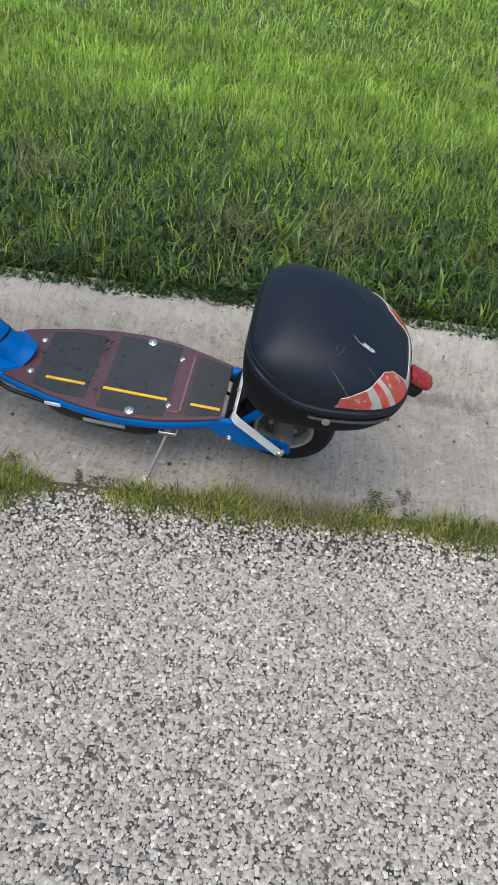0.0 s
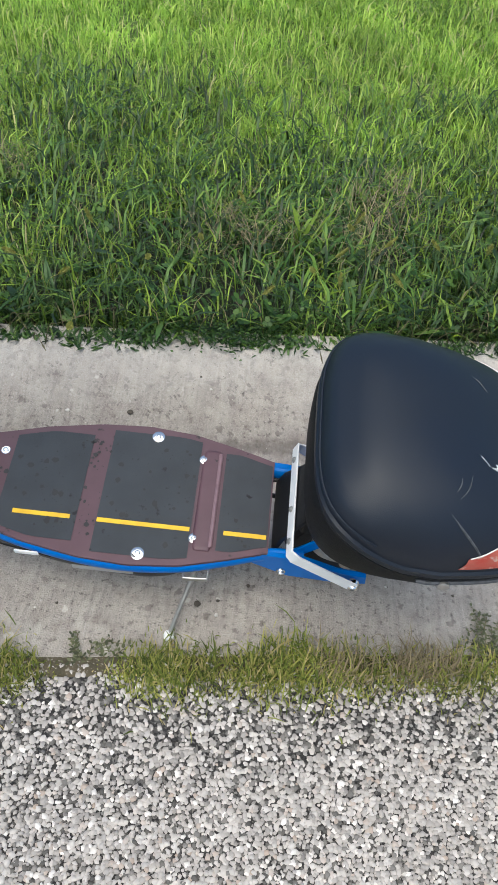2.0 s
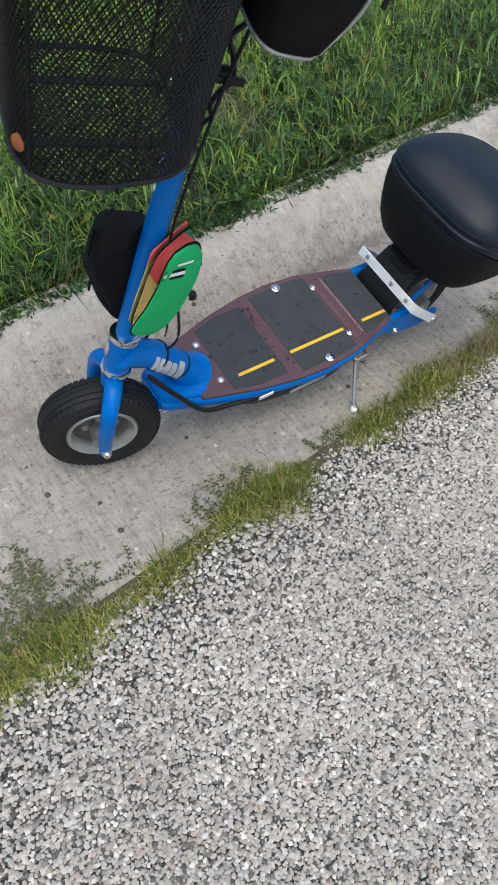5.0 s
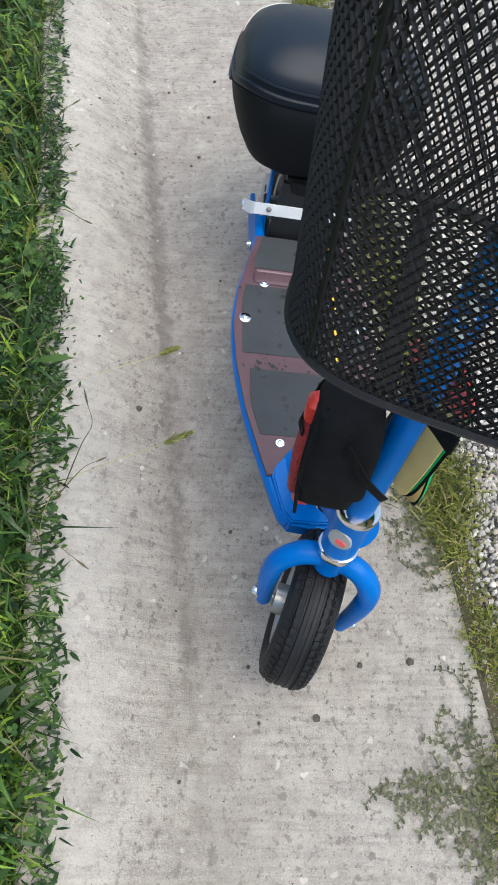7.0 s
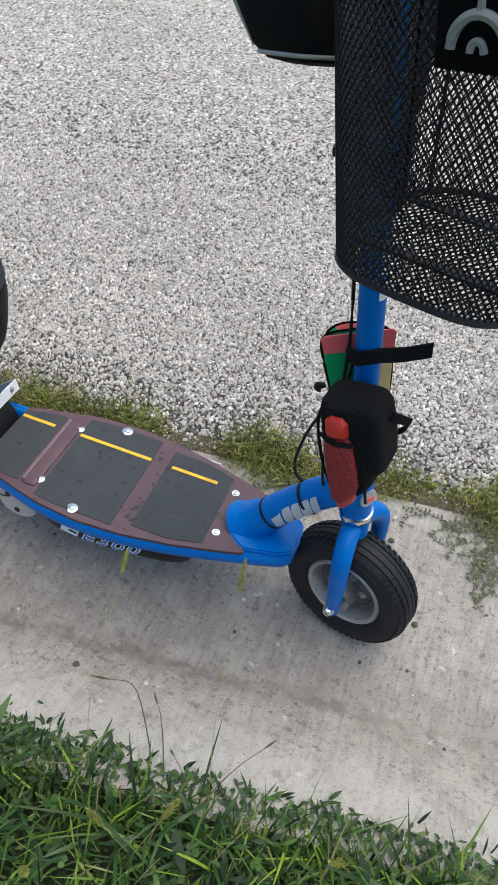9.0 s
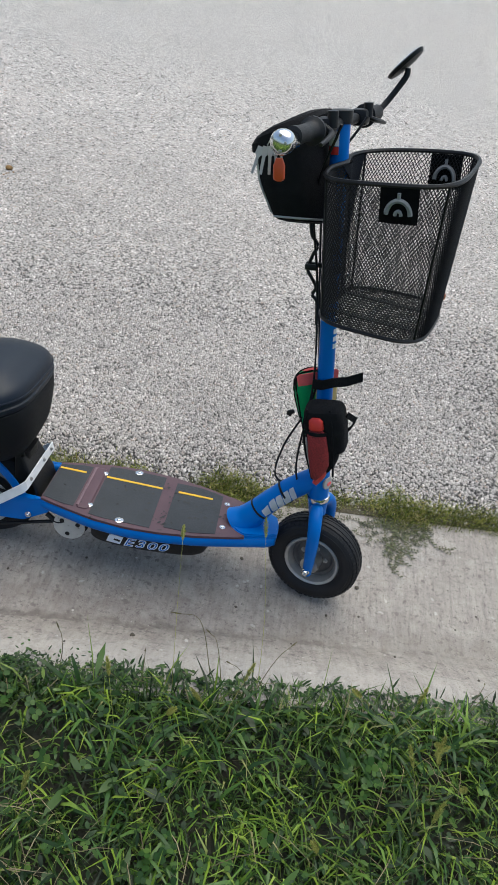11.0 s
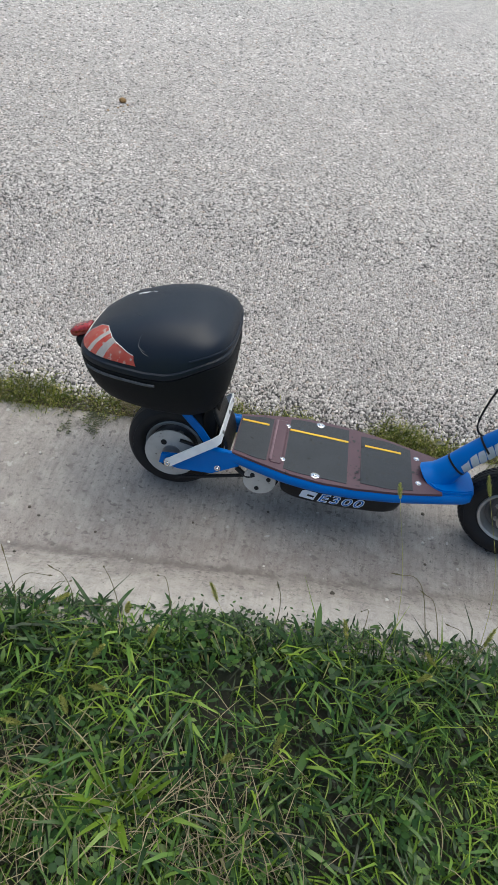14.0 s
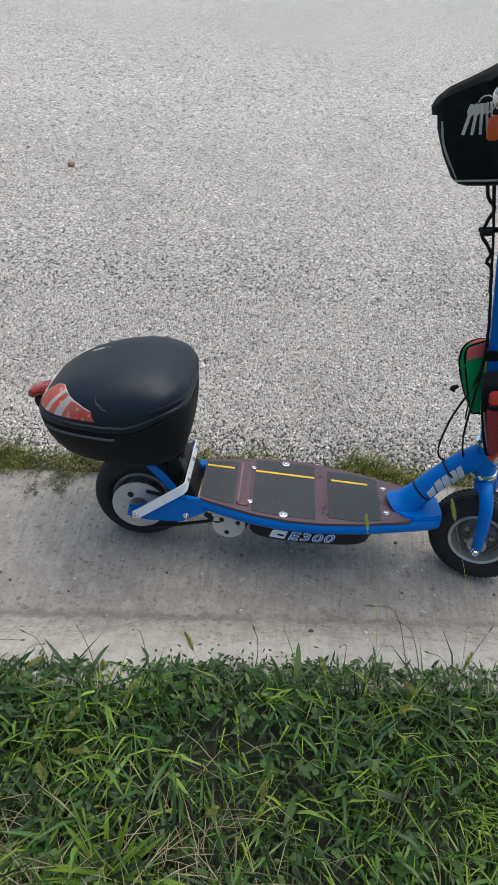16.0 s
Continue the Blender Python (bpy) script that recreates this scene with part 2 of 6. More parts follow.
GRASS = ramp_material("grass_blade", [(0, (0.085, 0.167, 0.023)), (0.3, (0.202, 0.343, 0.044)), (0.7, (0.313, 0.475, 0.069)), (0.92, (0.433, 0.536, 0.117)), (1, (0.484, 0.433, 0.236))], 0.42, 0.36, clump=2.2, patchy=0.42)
# verge greens; the lowest stops go near black to paint shade deep among the blades
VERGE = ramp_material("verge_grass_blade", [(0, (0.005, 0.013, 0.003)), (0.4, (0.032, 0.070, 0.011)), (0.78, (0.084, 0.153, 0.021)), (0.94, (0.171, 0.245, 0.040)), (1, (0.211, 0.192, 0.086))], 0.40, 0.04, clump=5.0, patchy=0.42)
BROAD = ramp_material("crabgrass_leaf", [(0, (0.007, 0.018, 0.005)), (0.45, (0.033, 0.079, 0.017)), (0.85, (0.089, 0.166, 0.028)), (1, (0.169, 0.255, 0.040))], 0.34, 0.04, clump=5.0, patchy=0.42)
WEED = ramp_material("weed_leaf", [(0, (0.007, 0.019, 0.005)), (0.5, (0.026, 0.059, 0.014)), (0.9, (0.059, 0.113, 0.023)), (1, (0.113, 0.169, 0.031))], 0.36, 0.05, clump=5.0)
CLOVER = ramp_material("clover_leaf", [(0, (0.019, 0.051, 0.011)), (0.6, (0.042, 0.096, 0.019)), (1, (0.096, 0.166, 0.032))], 0.42, 0.18, clump=6.0)
SPURGE = ramp_material("spurge_leaf", [(0, (0.045, 0.048, 0.027)), (0.6, (0.083, 0.093, 0.045)), (1, (0.128, 0.132, 0.068))], 0.6, 0.08)
STALK = ramp_material("withered_stalk", [(0, (0.10, 0.085, 0.045)), (1, (0.17, 0.15, 0.075))], 0.7, 0.1)
LIME = ramp_material("lime_leaf", [(0, (0.092, 0.169, 0.014)), (1, (0.240, 0.336, 0.036))], 0.45, 0.2)
SEEDHEAD = ramp_material("seed_bristle", [(0, (0.26, 0.30, 0.07)), (1, (0.48, 0.44, 0.14))], 0.7, 0.3)
DIRT = material("seam_dirt", (0.11, 0.088, 0.055), 0.95, second=(0.06, 0.052, 0.03), scale=40, fleck=(0.30, 0.27, 0.22), fleck_scale=160, fleck_at=0.6, bump=1.0, bump_scale=150)
STRAW = ramp_material("dry_straw", [(0, (0.187, 0.149, 0.085)), (0.6, (0.315, 0.264, 0.162)), (1, (0.136, 0.106, 0.064))], 0.7, 0.2)
MOSS = ramp_material("seam_grass_blade", [(0, (0.060, 0.085, 0.018)), (0.35, (0.150, 0.185, 0.032)), (0.75, (0.300, 0.310, 0.070)), (1, (0.430, 0.350, 0.165))], 0.6, 0.3, clump=5.0, patchy=0.4)
BLUE = material("blue_paint", (0.001, 0.145, 0.52), 0.38, second=(0.001, 0.124, 0.46), scale=14, bump=0.05, bump_scale=300, coat=0.05, spec=0.2)
RUBBER = material("tyre_rubber", (0.008, 0.0085, 0.010), 0.6, spec=0.35, second=(0.015, 0.015, 0.017), scale=25, bump=0.25, bump_scale=350)
STEEL = material("bare_steel", (0.50, 0.49, 0.47), 0.38, 0.85, second=(0.36, 0.35, 0.33), scale=40, bump=0.1, bump_scale=300)
CHROME = material("chrome", (0.80, 0.80, 0.80), 0.12, 1.0, second=(0.7, 0.7, 0.7), scale=30)
SILVER = material("silver_paint", (0.42, 0.42, 0.41), 0.45, 0.2, second=(0.34, 0.34, 0.33), scale=30, bump=0.08)
ALU = material("whitened_aluminium", (0.86, 0.86, 0.86), 0.42, 0.0, second=(0.76, 0.76, 0.76), scale=35, bump=0.08)
BLACK = material("black_plastic", (0.007, 0.007, 0.008), 0.45, spec=0.3, second=(0.012, 0.012, 0.013), scale=30, bump=0.2, bump_scale=500)
# the bluish sheen of the reflected sky is put into the lid's base colour
CASE = material("matt_black_case_plastic", (0.005, 0.0100, 0.021), 0.45, spec=0.34, second=(0.007, 0.0110, 0.019), scale=8, bump=0.16, bump_scale=900, rough_var=0.06)
# the same case plastic, darker and duller to hold the lower half's shade
SHELL = material("shaded_case_plastic", (0.005, 0.006, 0.008), 0.62, spec=0.18, second=(0.008, 0.009, 0.011), scale=10, bump=0.25, bump_scale=700)
FABRIC = material("black_nylon", (0.006, 0.006, 0.007), 0.85, spec=0.15, second=(0.012, 0.012, 0.013), scale=45, bump=0.7, bump_scale=700)
AMBER = material("dull_amber_reflector", (0.32, 0.10, 0.03), 0.4, second=(0.24, 0.07, 0.025), scale=60)
GREEN = material("green_canvas", (0.016, 0.42, 0.130), 0.8, second=(0.013, 0.36, 0.108), scale=25, bump=0.4, bump_scale=800)
YELLOW = material("yellow_canvas", (0.88, 0.64, 0.25), 0.8, second=(0.82, 0.58, 0.21), scale=25, bump=0.4, bump_scale=800)
RED = material("red_canvas", (0.90, 0.145, 0.135), 0.75, second=(0.84, 0.120, 0.115), scale=25, bump=0.4, bump_scale=800)
MESHRED = material("red_mesh_fabric", (0.44, 0.030, 0.032), 0.7, second=(0.09, 0.010, 0.012), scale=420, detail=1, bump=0.6, bump_scale=420)
ORANGE = material("orange_plastic", (0.72, 0.10, 0.02), 0.4, second=(0.62, 0.08, 0.02), scale=20)
LENSRED = material("red_reflector", (0.36, 0.018, 0.014), 0.14, second=(0.16, 0.006, 0.006), scale=160, detail=1, coat=0.6)
LENSSCUFF = material("scuffed_red_reflector", (0.78, 0.095, 0.065), 0.4, second=(0.74, 0.22, 0.16), scale=40, fleck=(0.78, 0.58, 0.50), fleck_scale=70, fleck_at=0.60, coat=0.3)
WHITE = material("white_reflector", (0.74, 0.71, 0.68), 0.4, second=(0.62, 0.58, 0.55), scale=55)
PRINT = material("white_print", (0.88, 0.88, 0.88), 0.5, second=(0.70, 0.71, 0.72), scale=40)
STRIPE = material("yellow_stripe", (0.80, 0.50, 0.02), 0.55, second=(0.68, 0.40, 0.02), scale=60)
GRIPTAPE = material("worn_grip_tape", (0.026, 0.030, 0.035), 0.70, second=(0.042, 0.047, 0.054), scale=14, fleck=(0.006, 0.006, 0.007), fleck_scale=55, fleck_at=0.66, bump=0.5, bump_scale=900)
MAROON = material("maroon_deck_film", (0.075, 0.034, 0.045), 0.5, second=(0.10, 0.050, 0.062), scale=18, fleck=(0.02, 0.014, 0.016), fleck_scale=50, fleck_at=0.68, bump=0.15, bump_scale=400)
RIM = material("silver_rim", (0.50, 0.50, 0.49), 0.36, 0.65, second=(0.40, 0.40, 0.39), scale=30, bump=0.08)
GUNMETAL = material("dark_wheel_centre", (0.07, 0.07, 0.075), 0.45, 0.4, second=(0.12, 0.12, 0.12), scale=40, bump=0.15)
PLATE = material("grey_beige_plate", (0.52, 0.50, 0.465), 0.5, 0.1, second=(0.44, 0.42, 0.385), scale=35, fleck=(0.20, 0.18, 0.15), fleck_scale=70, fleck_at=0.66, bump=0.1)
CASTPALE = material("silver_blue_print", (0.84, 0.87, 0.91), 0.35, second=(0.62, 0.68, 0.76), scale=40)
CASTGREY = material("pale_grey_rubber_mark", (0.27, 0.27, 0.27), 0.7, second=(0.20, 0.20, 0.20), scale=60)
REDPLASTIC = material("red_plastic", (0.62, 0.035, 0.025), 0.35, second=(0.50, 0.025, 0.02), scale=25)
SCUFF = material("scuffed_plastic", (0.075, 0.080, 0.090), 0.6, second=(0.035, 0.038, 0.043), scale=120)
WETDARK = material("dried_drop", (0.008, 0.008, 0.009), 0.35, second=(0.014, 0.014, 0.015), scale=60)
RIDGE = material("scuffed_maroon_lip", (0.20, 0.125, 0.14), 0.4, second=(0.14, 0.08, 0.095), scale=60, bump=0.15)
PANEL = material("dark_grey_basket_cloth", (0.016, 0.020, 0.029), 0.62, spec=0.3, second=(0.022, 0.026, 0.035), scale=30, bump=0.5, bump_scale=900)


# ---------------------------------------------------------------- mesh helpers
def mesh_object(name, bm, mat, smooth=True, sharp=40):
    bmesh.ops.recalc_face_normals(bm, faces=bm.faces)
    for f in bm.faces:
        f.smooth = smooth
    me = bpy.data.meshes.new(name)
    bm.to_mesh(me)
    bm.free()
    if smooth:
        me.set_sharp_from_angle(angle=radians(sharp))
    me.materials.append(mat)
    return new(name, me)


def part(name, bm, mat, parent, label="", m=None, smooth=True, sharp=40):
    ob = mesh_object(name, bm, mat, smooth, sharp)
    ob.parent = parent
    if m is not None:
        ob.matrix_basis = m
    if label:
        ob["label"] = label
    return ob


def thing(name, m, label, category, group=""):
    return_ob = new(name)
    return_ob.empty_display_size = 0.05
    return_ob.matrix_world = m
    return tagged(return_ob, label, category, group)


def bm_box(x, y, z, centre=(0, 0, 0), bevel=0.0, segs=2, m=None):
    bm = bmesh.new()
    bmesh.ops.create_cube(bm, size=1, matrix=Matrix.Diagonal((x, y, z, 1)))
    if bevel:
        bmesh.ops.bevel(bm, geom=bm.edges[:], offset=bevel, segments=segs, affect="EDGES", profile=0.5)
    bmesh.ops.transform(bm, matrix=(m or Matrix()) @ Matrix.Translation(centre) if m is None else m @ Matrix.Translation(centre), verts=bm.verts)
    return bm


def smooth_path(points, steps=6):
    """Catmull-Rom through the points."""
    p = [Vector(q) for q in points]
    p = [2 * p[0] - p[1], *p, 2 * p[-1] - p[-2]]
    out = []
    for i in range(1, len(p) - 2):
        for k in range(steps):
            t = k / steps
            a, b, c, d = p[i - 1], p[i], p[i + 1], p[i + 2]
            out.append(0.5 * (2 * b + (c - a) * t + (2 * a - 5 * b + 4 * c - d) * t * t + (3 * b - a - 3 * c + d) * t ** 3))
    return out + [p[-2]]


def bm_tube(points, radius, segs=10, steps=6, curve=True, flat=1.0, up=(0, 0, 1), cap=True, bm=None):
    """A tube along points; radius may be one per point of the path; flat squashes it along up."""
    bm = bm or bmesh.new()
    path = smooth_path(points, steps) if curve and len(points) > 2 else [Vector(q) for q in points]
    n = len(path)
    rad = radius if isinstance(radius, (list, tuple)) else [radius] * n
    if len(rad) != n:
        rad = [float(np.interp(i / (n - 1) * (len(rad) - 1), range(len(rad)), rad)) for i in range(n)]
    rings = []
    for i, q in enumerate(path):
        d = (path[min(i + 1, n - 1)] - path[max(i - 1, 0)]).normalized()
        side = d.cross(Vector(up))
        if side.length < 1e-4:
            side = d.cross(Vector((0, 1, 0.01)))
        side.normalize()
        top = side.cross(d)
        rings.append([bm.verts.new(q + rad[i] * (math.cos(a) * side + flat * math.sin(a) * top)) for a in [2 * math.pi * k / segs for k in range(segs)]])
    for a, b in zip(rings, rings[1:]):
        for k in range(segs):
            bm.faces.new((a[k], a[(k + 1) % segs], b[(k + 1) % segs], b[k]))
    if cap:
        bm.faces.new(rings[0][::-1])
        bm.faces.new(rings[-1])
    return bm


def bm_revolve(profile, segs=48, m=None, closed=False):
    """Profile of (radius, height) turned round z, then moved by m."""
    bm = bmesh.new()
    rings = [[bm.verts.new((r * math.cos(2 * math.pi * k / segs), r * math.sin(2 * math.pi * k / segs), h)) for k in range(segs)] for r, h in profile]
    pairs = list(zip(rings, rings[1:])) + ([(rings[-1], rings[0])] if closed else [])
    for a, b in pairs:
        for k in range(segs):
            bm.faces.new((a[k], a[(k + 1) % segs], b[(k + 1) % segs], b[k]))
    if not closed:
        bm.faces.new(rings[0][::-1])
        bm.faces.new(rings[-1])
    if m is not None:
        bmesh.ops.transform(bm, matrix=m, verts=bm.verts)
    return bm


def bm_prism(outline, z0, z1, bevel=0.0, m=None):
    """An outline in x, y given thickness from z0 to z1."""
    bm = bmesh.new()
    low = [bm.verts.new((x, y, z0)) for x, y in outline]
    top = [bm.verts.new((x, y, z1)) for x, y in outline]
    k = len(outline)
    for i in range(k):
        bm.faces.new((low[i], low[(i + 1) % k], top[(i + 1) % k], top[i]))
    bm.faces.new(low[::-1])
    face = bm.faces.new(top)
    if bevel:
        bmesh.ops.bevel(bm, geom=list(face.edges), offset=bevel, segments=2, affect="EDGES")
    if m is not None:
        bmesh.ops.transform(bm, matrix=m, verts=bm.verts)
    return bm


def bm_strip(points, width, thick, across):
    """A flat bar bent along points; across: direction of its width."""
    bm = bmesh.new()
    p = [Vector(q) for q in points]
    rings = []
    for i, q in enumerate(p):
        d0 = (q - p[i - 1]).normalized() if i else (p[1] - q).normalized()
        d1 = (p[i + 1] - q).normalized() if i < len(p) - 1 else d0
        w = Vector(across[i] if isinstance(across, list) else across).normalized()
        nrm = (d0 + d1).normalized().cross(w).normalized()
        rings.append([bm.verts.new(q + a * w * width / 2 + b * nrm * thick / 2) for a, b in ((-1, -1), (1, -1), (1, 1), (-1, 1))])
    for a, b in zip(rings, rings[1:]):
        for k in range(4):
            bm.faces.new((a[k], a[(k + 1) % 4], b[(k + 1) % 4], b[k]))
    bm.faces.new(rings[0][::-1])
    bm.faces.new(rings[-1])
    bmesh.ops.bevel(bm, geom=bm.edges[:], offset=min(thick, width) * 0.2, segments=1, affect="EDGES")
    return bm


def superellipse(a, b, e, n=48):
    out = []
    for k in range(n):
        t = 2 * math.pi * k / n
        c, s = math.cos(t), math.sin(t)
        out.append((a * math.copysign(abs(c) ** (2 / e), c), b * math.copysign(abs(s) ** (2 / e), s)))
    return out


def bm_loft(rings, cap=True):
    """rings: lists of points, each of the same count."""
    bm = bmesh.new()
    vs = [[bm.verts.new(q) for q in r] for r in rings]
    n = len(vs[0])
    for a, b in zip(vs, vs[1:]):
        for k in range(n):
            bm.faces.new((a[k], a[(k + 1) % n], b[(k + 1) % n], b[k]))
    if cap:
        bm.faces.new(vs[0][::-1])
        bm.faces.new(vs[-1])
    return bm


def bm_bolt(r, h, washer=0.0, m=None):
    """A hex or button head with its washer, standing on z = 0."""
    prof = []
    if washer:
        prof += [(washer, 0), (washer, h * 0.3), (washer * 0.92, h * 0.42), (r * 1.05, h * 0.42)]
    prof += [(r, h * 0.42), (r, h * 0.8), (r * 0.75, h), (r * 0.4, h), (r * 0.38, h * 0.75)]
    return bm_revolve(prof, 16, m)


def turned(axis):
    """Rotation that takes z to the axis."""
    return Vector(axis).normalized().to_track_quat("Z", "Y").to_matrix().to_4x4()


def pieces_mesh(name, verts, faces_per, count, mat, smooth=False):
    """Many alike pieces in one mesh: verts (count, k, 3), faces_per: polygons of one piece."""
    k = verts.shape[1]
    loops, starts, totals, at = [], [], [], 0
    for f in faces_per:
        totals.append(len(f))
    sizes = np.tile(np.array(totals), count)
    one = np.concatenate([np.array(f) for f in faces_per])
    idx = (np.arange(count)[:, None] * k + one[None, :]).ravel()
    me = bpy.data.meshes.new(name)
    me.vertices.add(count * k)
    me.vertices.foreach_set("co", verts.reshape(-1).astype(np.float32))
    me.loops.add(len(idx))
    me.loops.foreach_set("vertex_index", idx.astype(np.int32))
    me.polygons.add(len(sizes))
    me.polygons.foreach_set("loop_start", np.concatenate([[0], np.cumsum(sizes)[:-1]]).astype(np.int32))
    me.update(calc_edges=True)
    if smooth:
        me.polygons.foreach_set("use_smooth", np.ones(len(sizes), bool))
    me.materials.append(mat)
    return new(name, me)


# ---------------------------------------------------------------- ground, kerb, road
def swept(name, profile, u0, u1, steps, mat, label):
    """A profile of (v, z) swept along the kerb."""
    bm = bmesh.new()
    rows = [[bm.verts.new(KERB @ Vector((u0 + (u1 - u0) * i / steps, v, z))) for v, z in profile] for i in range(steps + 1)]
    for a, b in zip(rows, rows[1:]):
        for k in range(len(profile) - 1):
            bm.faces.new((a[k], b[k], b[k + 1], a[k + 1]))
    ob = mesh_object(name, bm, mat)
    return tagged(ob, label, name.split("_")[0], kind="structure")


def kerb_height(v):
    return float(np.interp(v, [-0.79, -0.74, -0.70, -0.66, -0.62, -0.58, -0.545, -0.53, -0.515, -0.48, -0.40, 0], [0.15, 0.146, 0.136, 0.112, 0.080, 0.048, 0.022, 0.010, 0.004, 0.001, 0.0, 0.0]))


kerb_profile = [(-0.80, -0.1), (-0.80, 0.145)] + [(v, kerb_height(v)) for v in np.linspace(-0.79, -0.40, 79)] + [(-0.2, 0.0), (0.0, 0.0), (0.01, -0.1)]
swept("kerb_and_gutter", kerb_profile, -40, 40, 8, CONCRETE, "pale weathered concrete rolled kerb and gutter with stains and painted crease shade")
swept("road", [(-0.01, -0.1), (0.012, 0.004), (0.05, 0.014), (0.3, 0.016), (2.0, 0.02), (26.0, 0.02)], -200, 200, 4, ROAD, "pale grey chip-seal road with loose worn stones")
swept("seam_dirt", [(-0.014, 0.001), (-0.006, 0.004), (0.010, 0.008), (0.022, 0.0100), (0.030, 0.0070)], -6, 7, 60, DIRT, "dirt packed in the seam of gutter and road")
THATCH = material("lawn_thatch", (0.075, 0.115, 0.025), 0.95, second=(0.045, 0.085, 0.014), scale=9, fleck=(0.16, 0.15, 0.06), fleck_scale=45, fleck_at=0.58, bump=1.0, bump_scale=70)
swept("lawn_soil", [(-1.7, 0.146), (-1.5, 0.145), (-0.79, 0.135)], -300, 300, 4, SOIL, "soil under the roadside grass, darkened for the shade between blades")
swept("lawn_thatch", [(-300, 0.3), (-6, 0.17), (-1.7, 0.148), (-1.6, 0.140)], -300, 300, 4, THATCH, "green thatch under the lawn")
swept("ground", [(26.0, 0.02), (300, 0.3)], -300, 300, 2, SOIL, "distant ground beyond the road")


# ---------------------------------------------------------------- the scooter
scooter = thing("electric_scooter", SCOOT, "blue steel electric kick scooter leaning on its kickstand in the gutter", "scooter")


def tyre(parent, centre, r, width, m=None):
    """A fat pneumatic tyre with ribbed tread, lying round the y axis."""
    turn = (m or Matrix()) @ Matrix.Translation(centre) @ pose(0, 0, 0, 90, 0, 0)
    prof = []
    w, inner = width / 2, r * 0.56
    outer = [(inner, -w * 0.62), (inner + 0.012, -w * 0.86), (r * 0.70, -w * 0.98), (r * 0.76, -w), (r * 0.84, -w * 0.97), (r * 0.845, -w * 0.94), (r * 0.86, -w * 0.94), (r * 0.92, -w * 0.80)]
    tread = [(r * 0.958, -w * 0.62), (r * 0.948, -w * 0.58), (r * 0.968, -w * 0.54), (r * 0.986, -w * 0.36), (r * 0.970, -w * 0.33), (r * 0.970, -w * 0.27), (r * 0.990, -w * 0.24), (r * 0.996, -w * 0.10), (r * 0.984, -w * 0.08), (r * 0.984, -w * 0.03)]
    half = outer + tread
    prof = half + [(a, -b) for a, b in half[::-1]]
    prof += [(inner - 0.004, w * 0.5), (inner - 0.004, -w * 0.5)]
    bm = bm_revolve(prof, 84, closed=True)
    bmesh.ops.transform(bm, matrix=turn, verts=bm.verts)
    return bm


def rim_profile(r, w):
    return [(r * 0.80, -w * 0.26), (r * 0.86, -w * 0.46), (r * 0.90, -w * 0.60), (r * 0.985, -w * 0.66), (r * 1.02, -w * 0.60), (r * 1.02, w * 0.60), (r * 0.985, w * 0.66), (r * 0.90, w * 0.60), (r * 0.86, w * 0.46), (r * 0.80, w * 0.26)]


def wheel(name, centre, r, width, m, spread, lugged):
    hub_turn = (m or Matrix()) @ Matrix.Translation(centre) @ pose(0, 0, 0, 90, 0, 0)
    w = part(name, tyre(scooter, centre, r, width, m), RUBBER, scooter, "black pneumatic tyre with ribbed tread")
    lugs = bmesh.new()
    for k in range(56 if lugged else 0):
        for s in (-1, 1):
            for lay, rad, wide, size in ((0.74, 0.932, 0.0, (0.0085, 0.010, 0.0052)), (0.46, 0.976, 0.5, (0.0080, 0.008, 0.0050))):
                q = 2 * math.pi * (k + wide + 0.25 * s) / 56
                spot = hub_turn @ pose(0, 0, 0, 0, 0, math.degrees(q)) @ Matrix.Translation((r * rad, 0, s * lay * width / 2)) @ pose(0, 0, 0, 0, -s * (38 if lay > 0.6 else 16), 0)
                bmesh.ops.create_cube(lugs, size=1, matrix=spot @ Matrix.Diagonal((size[2], size[0], size[1], 1)))
    if lugged:
        tagged(part("tread_relief", lugs, RUBBER, w, smooth=False), "small rubber tread blocks", kind="stuff")
    part("rim", bm_revolve(rim_profile(r * 0.585, width * 0.62), 48, hub_turn, closed=True), RIM, w, "silver pressed steel rim")
    part("rim_web", bm_revolve([(0.020, -0.012), (0.046, -0.012), (r * 0.40, -0.006), (r * 0.50, -0.010), (r * 0.50, 0.010), (r * 0.40, 0.006), (0.046, 0.012), (0.020, 0.012)], 48, hub_turn), GUNMETAL, w, "dark recessed wheel centre")
    part("hub", bm_revolve([(0.026, -spread * 0.6), (0.028, -spread * 0.3), (0.028, spread * 0.3), (0.026, spread * 0.6)], 24, hub_turn), STEEL, w)
    for k in range(5):
        a = 2 * math.pi * k / 5
        for s in (-1, 1):
            part("rim_bolt", bm_bolt(0.005, 0.008, 0.008, hub_turn @ Matrix.Translation((0.036 * math.cos(a), 0.036 * math.sin(a), s * 0.012)) @ turned((0, 0, s))), STEEL, w)
    part("axle", bm_tube([hub_turn @ Vector((0, 0, -spread)), hub_turn @ Vector((0, 0, spread))], 0.0055, 10), STEEL, w)
    for s in (-1, 1):
        part("axle_nut", bm_bolt(0.0095, 0.016, 0.012, hub_turn @ Matrix.Translation((0, 0, s * (spread - 0.012))) @ turned((0, 0, s))), CHROME, w)
    return w


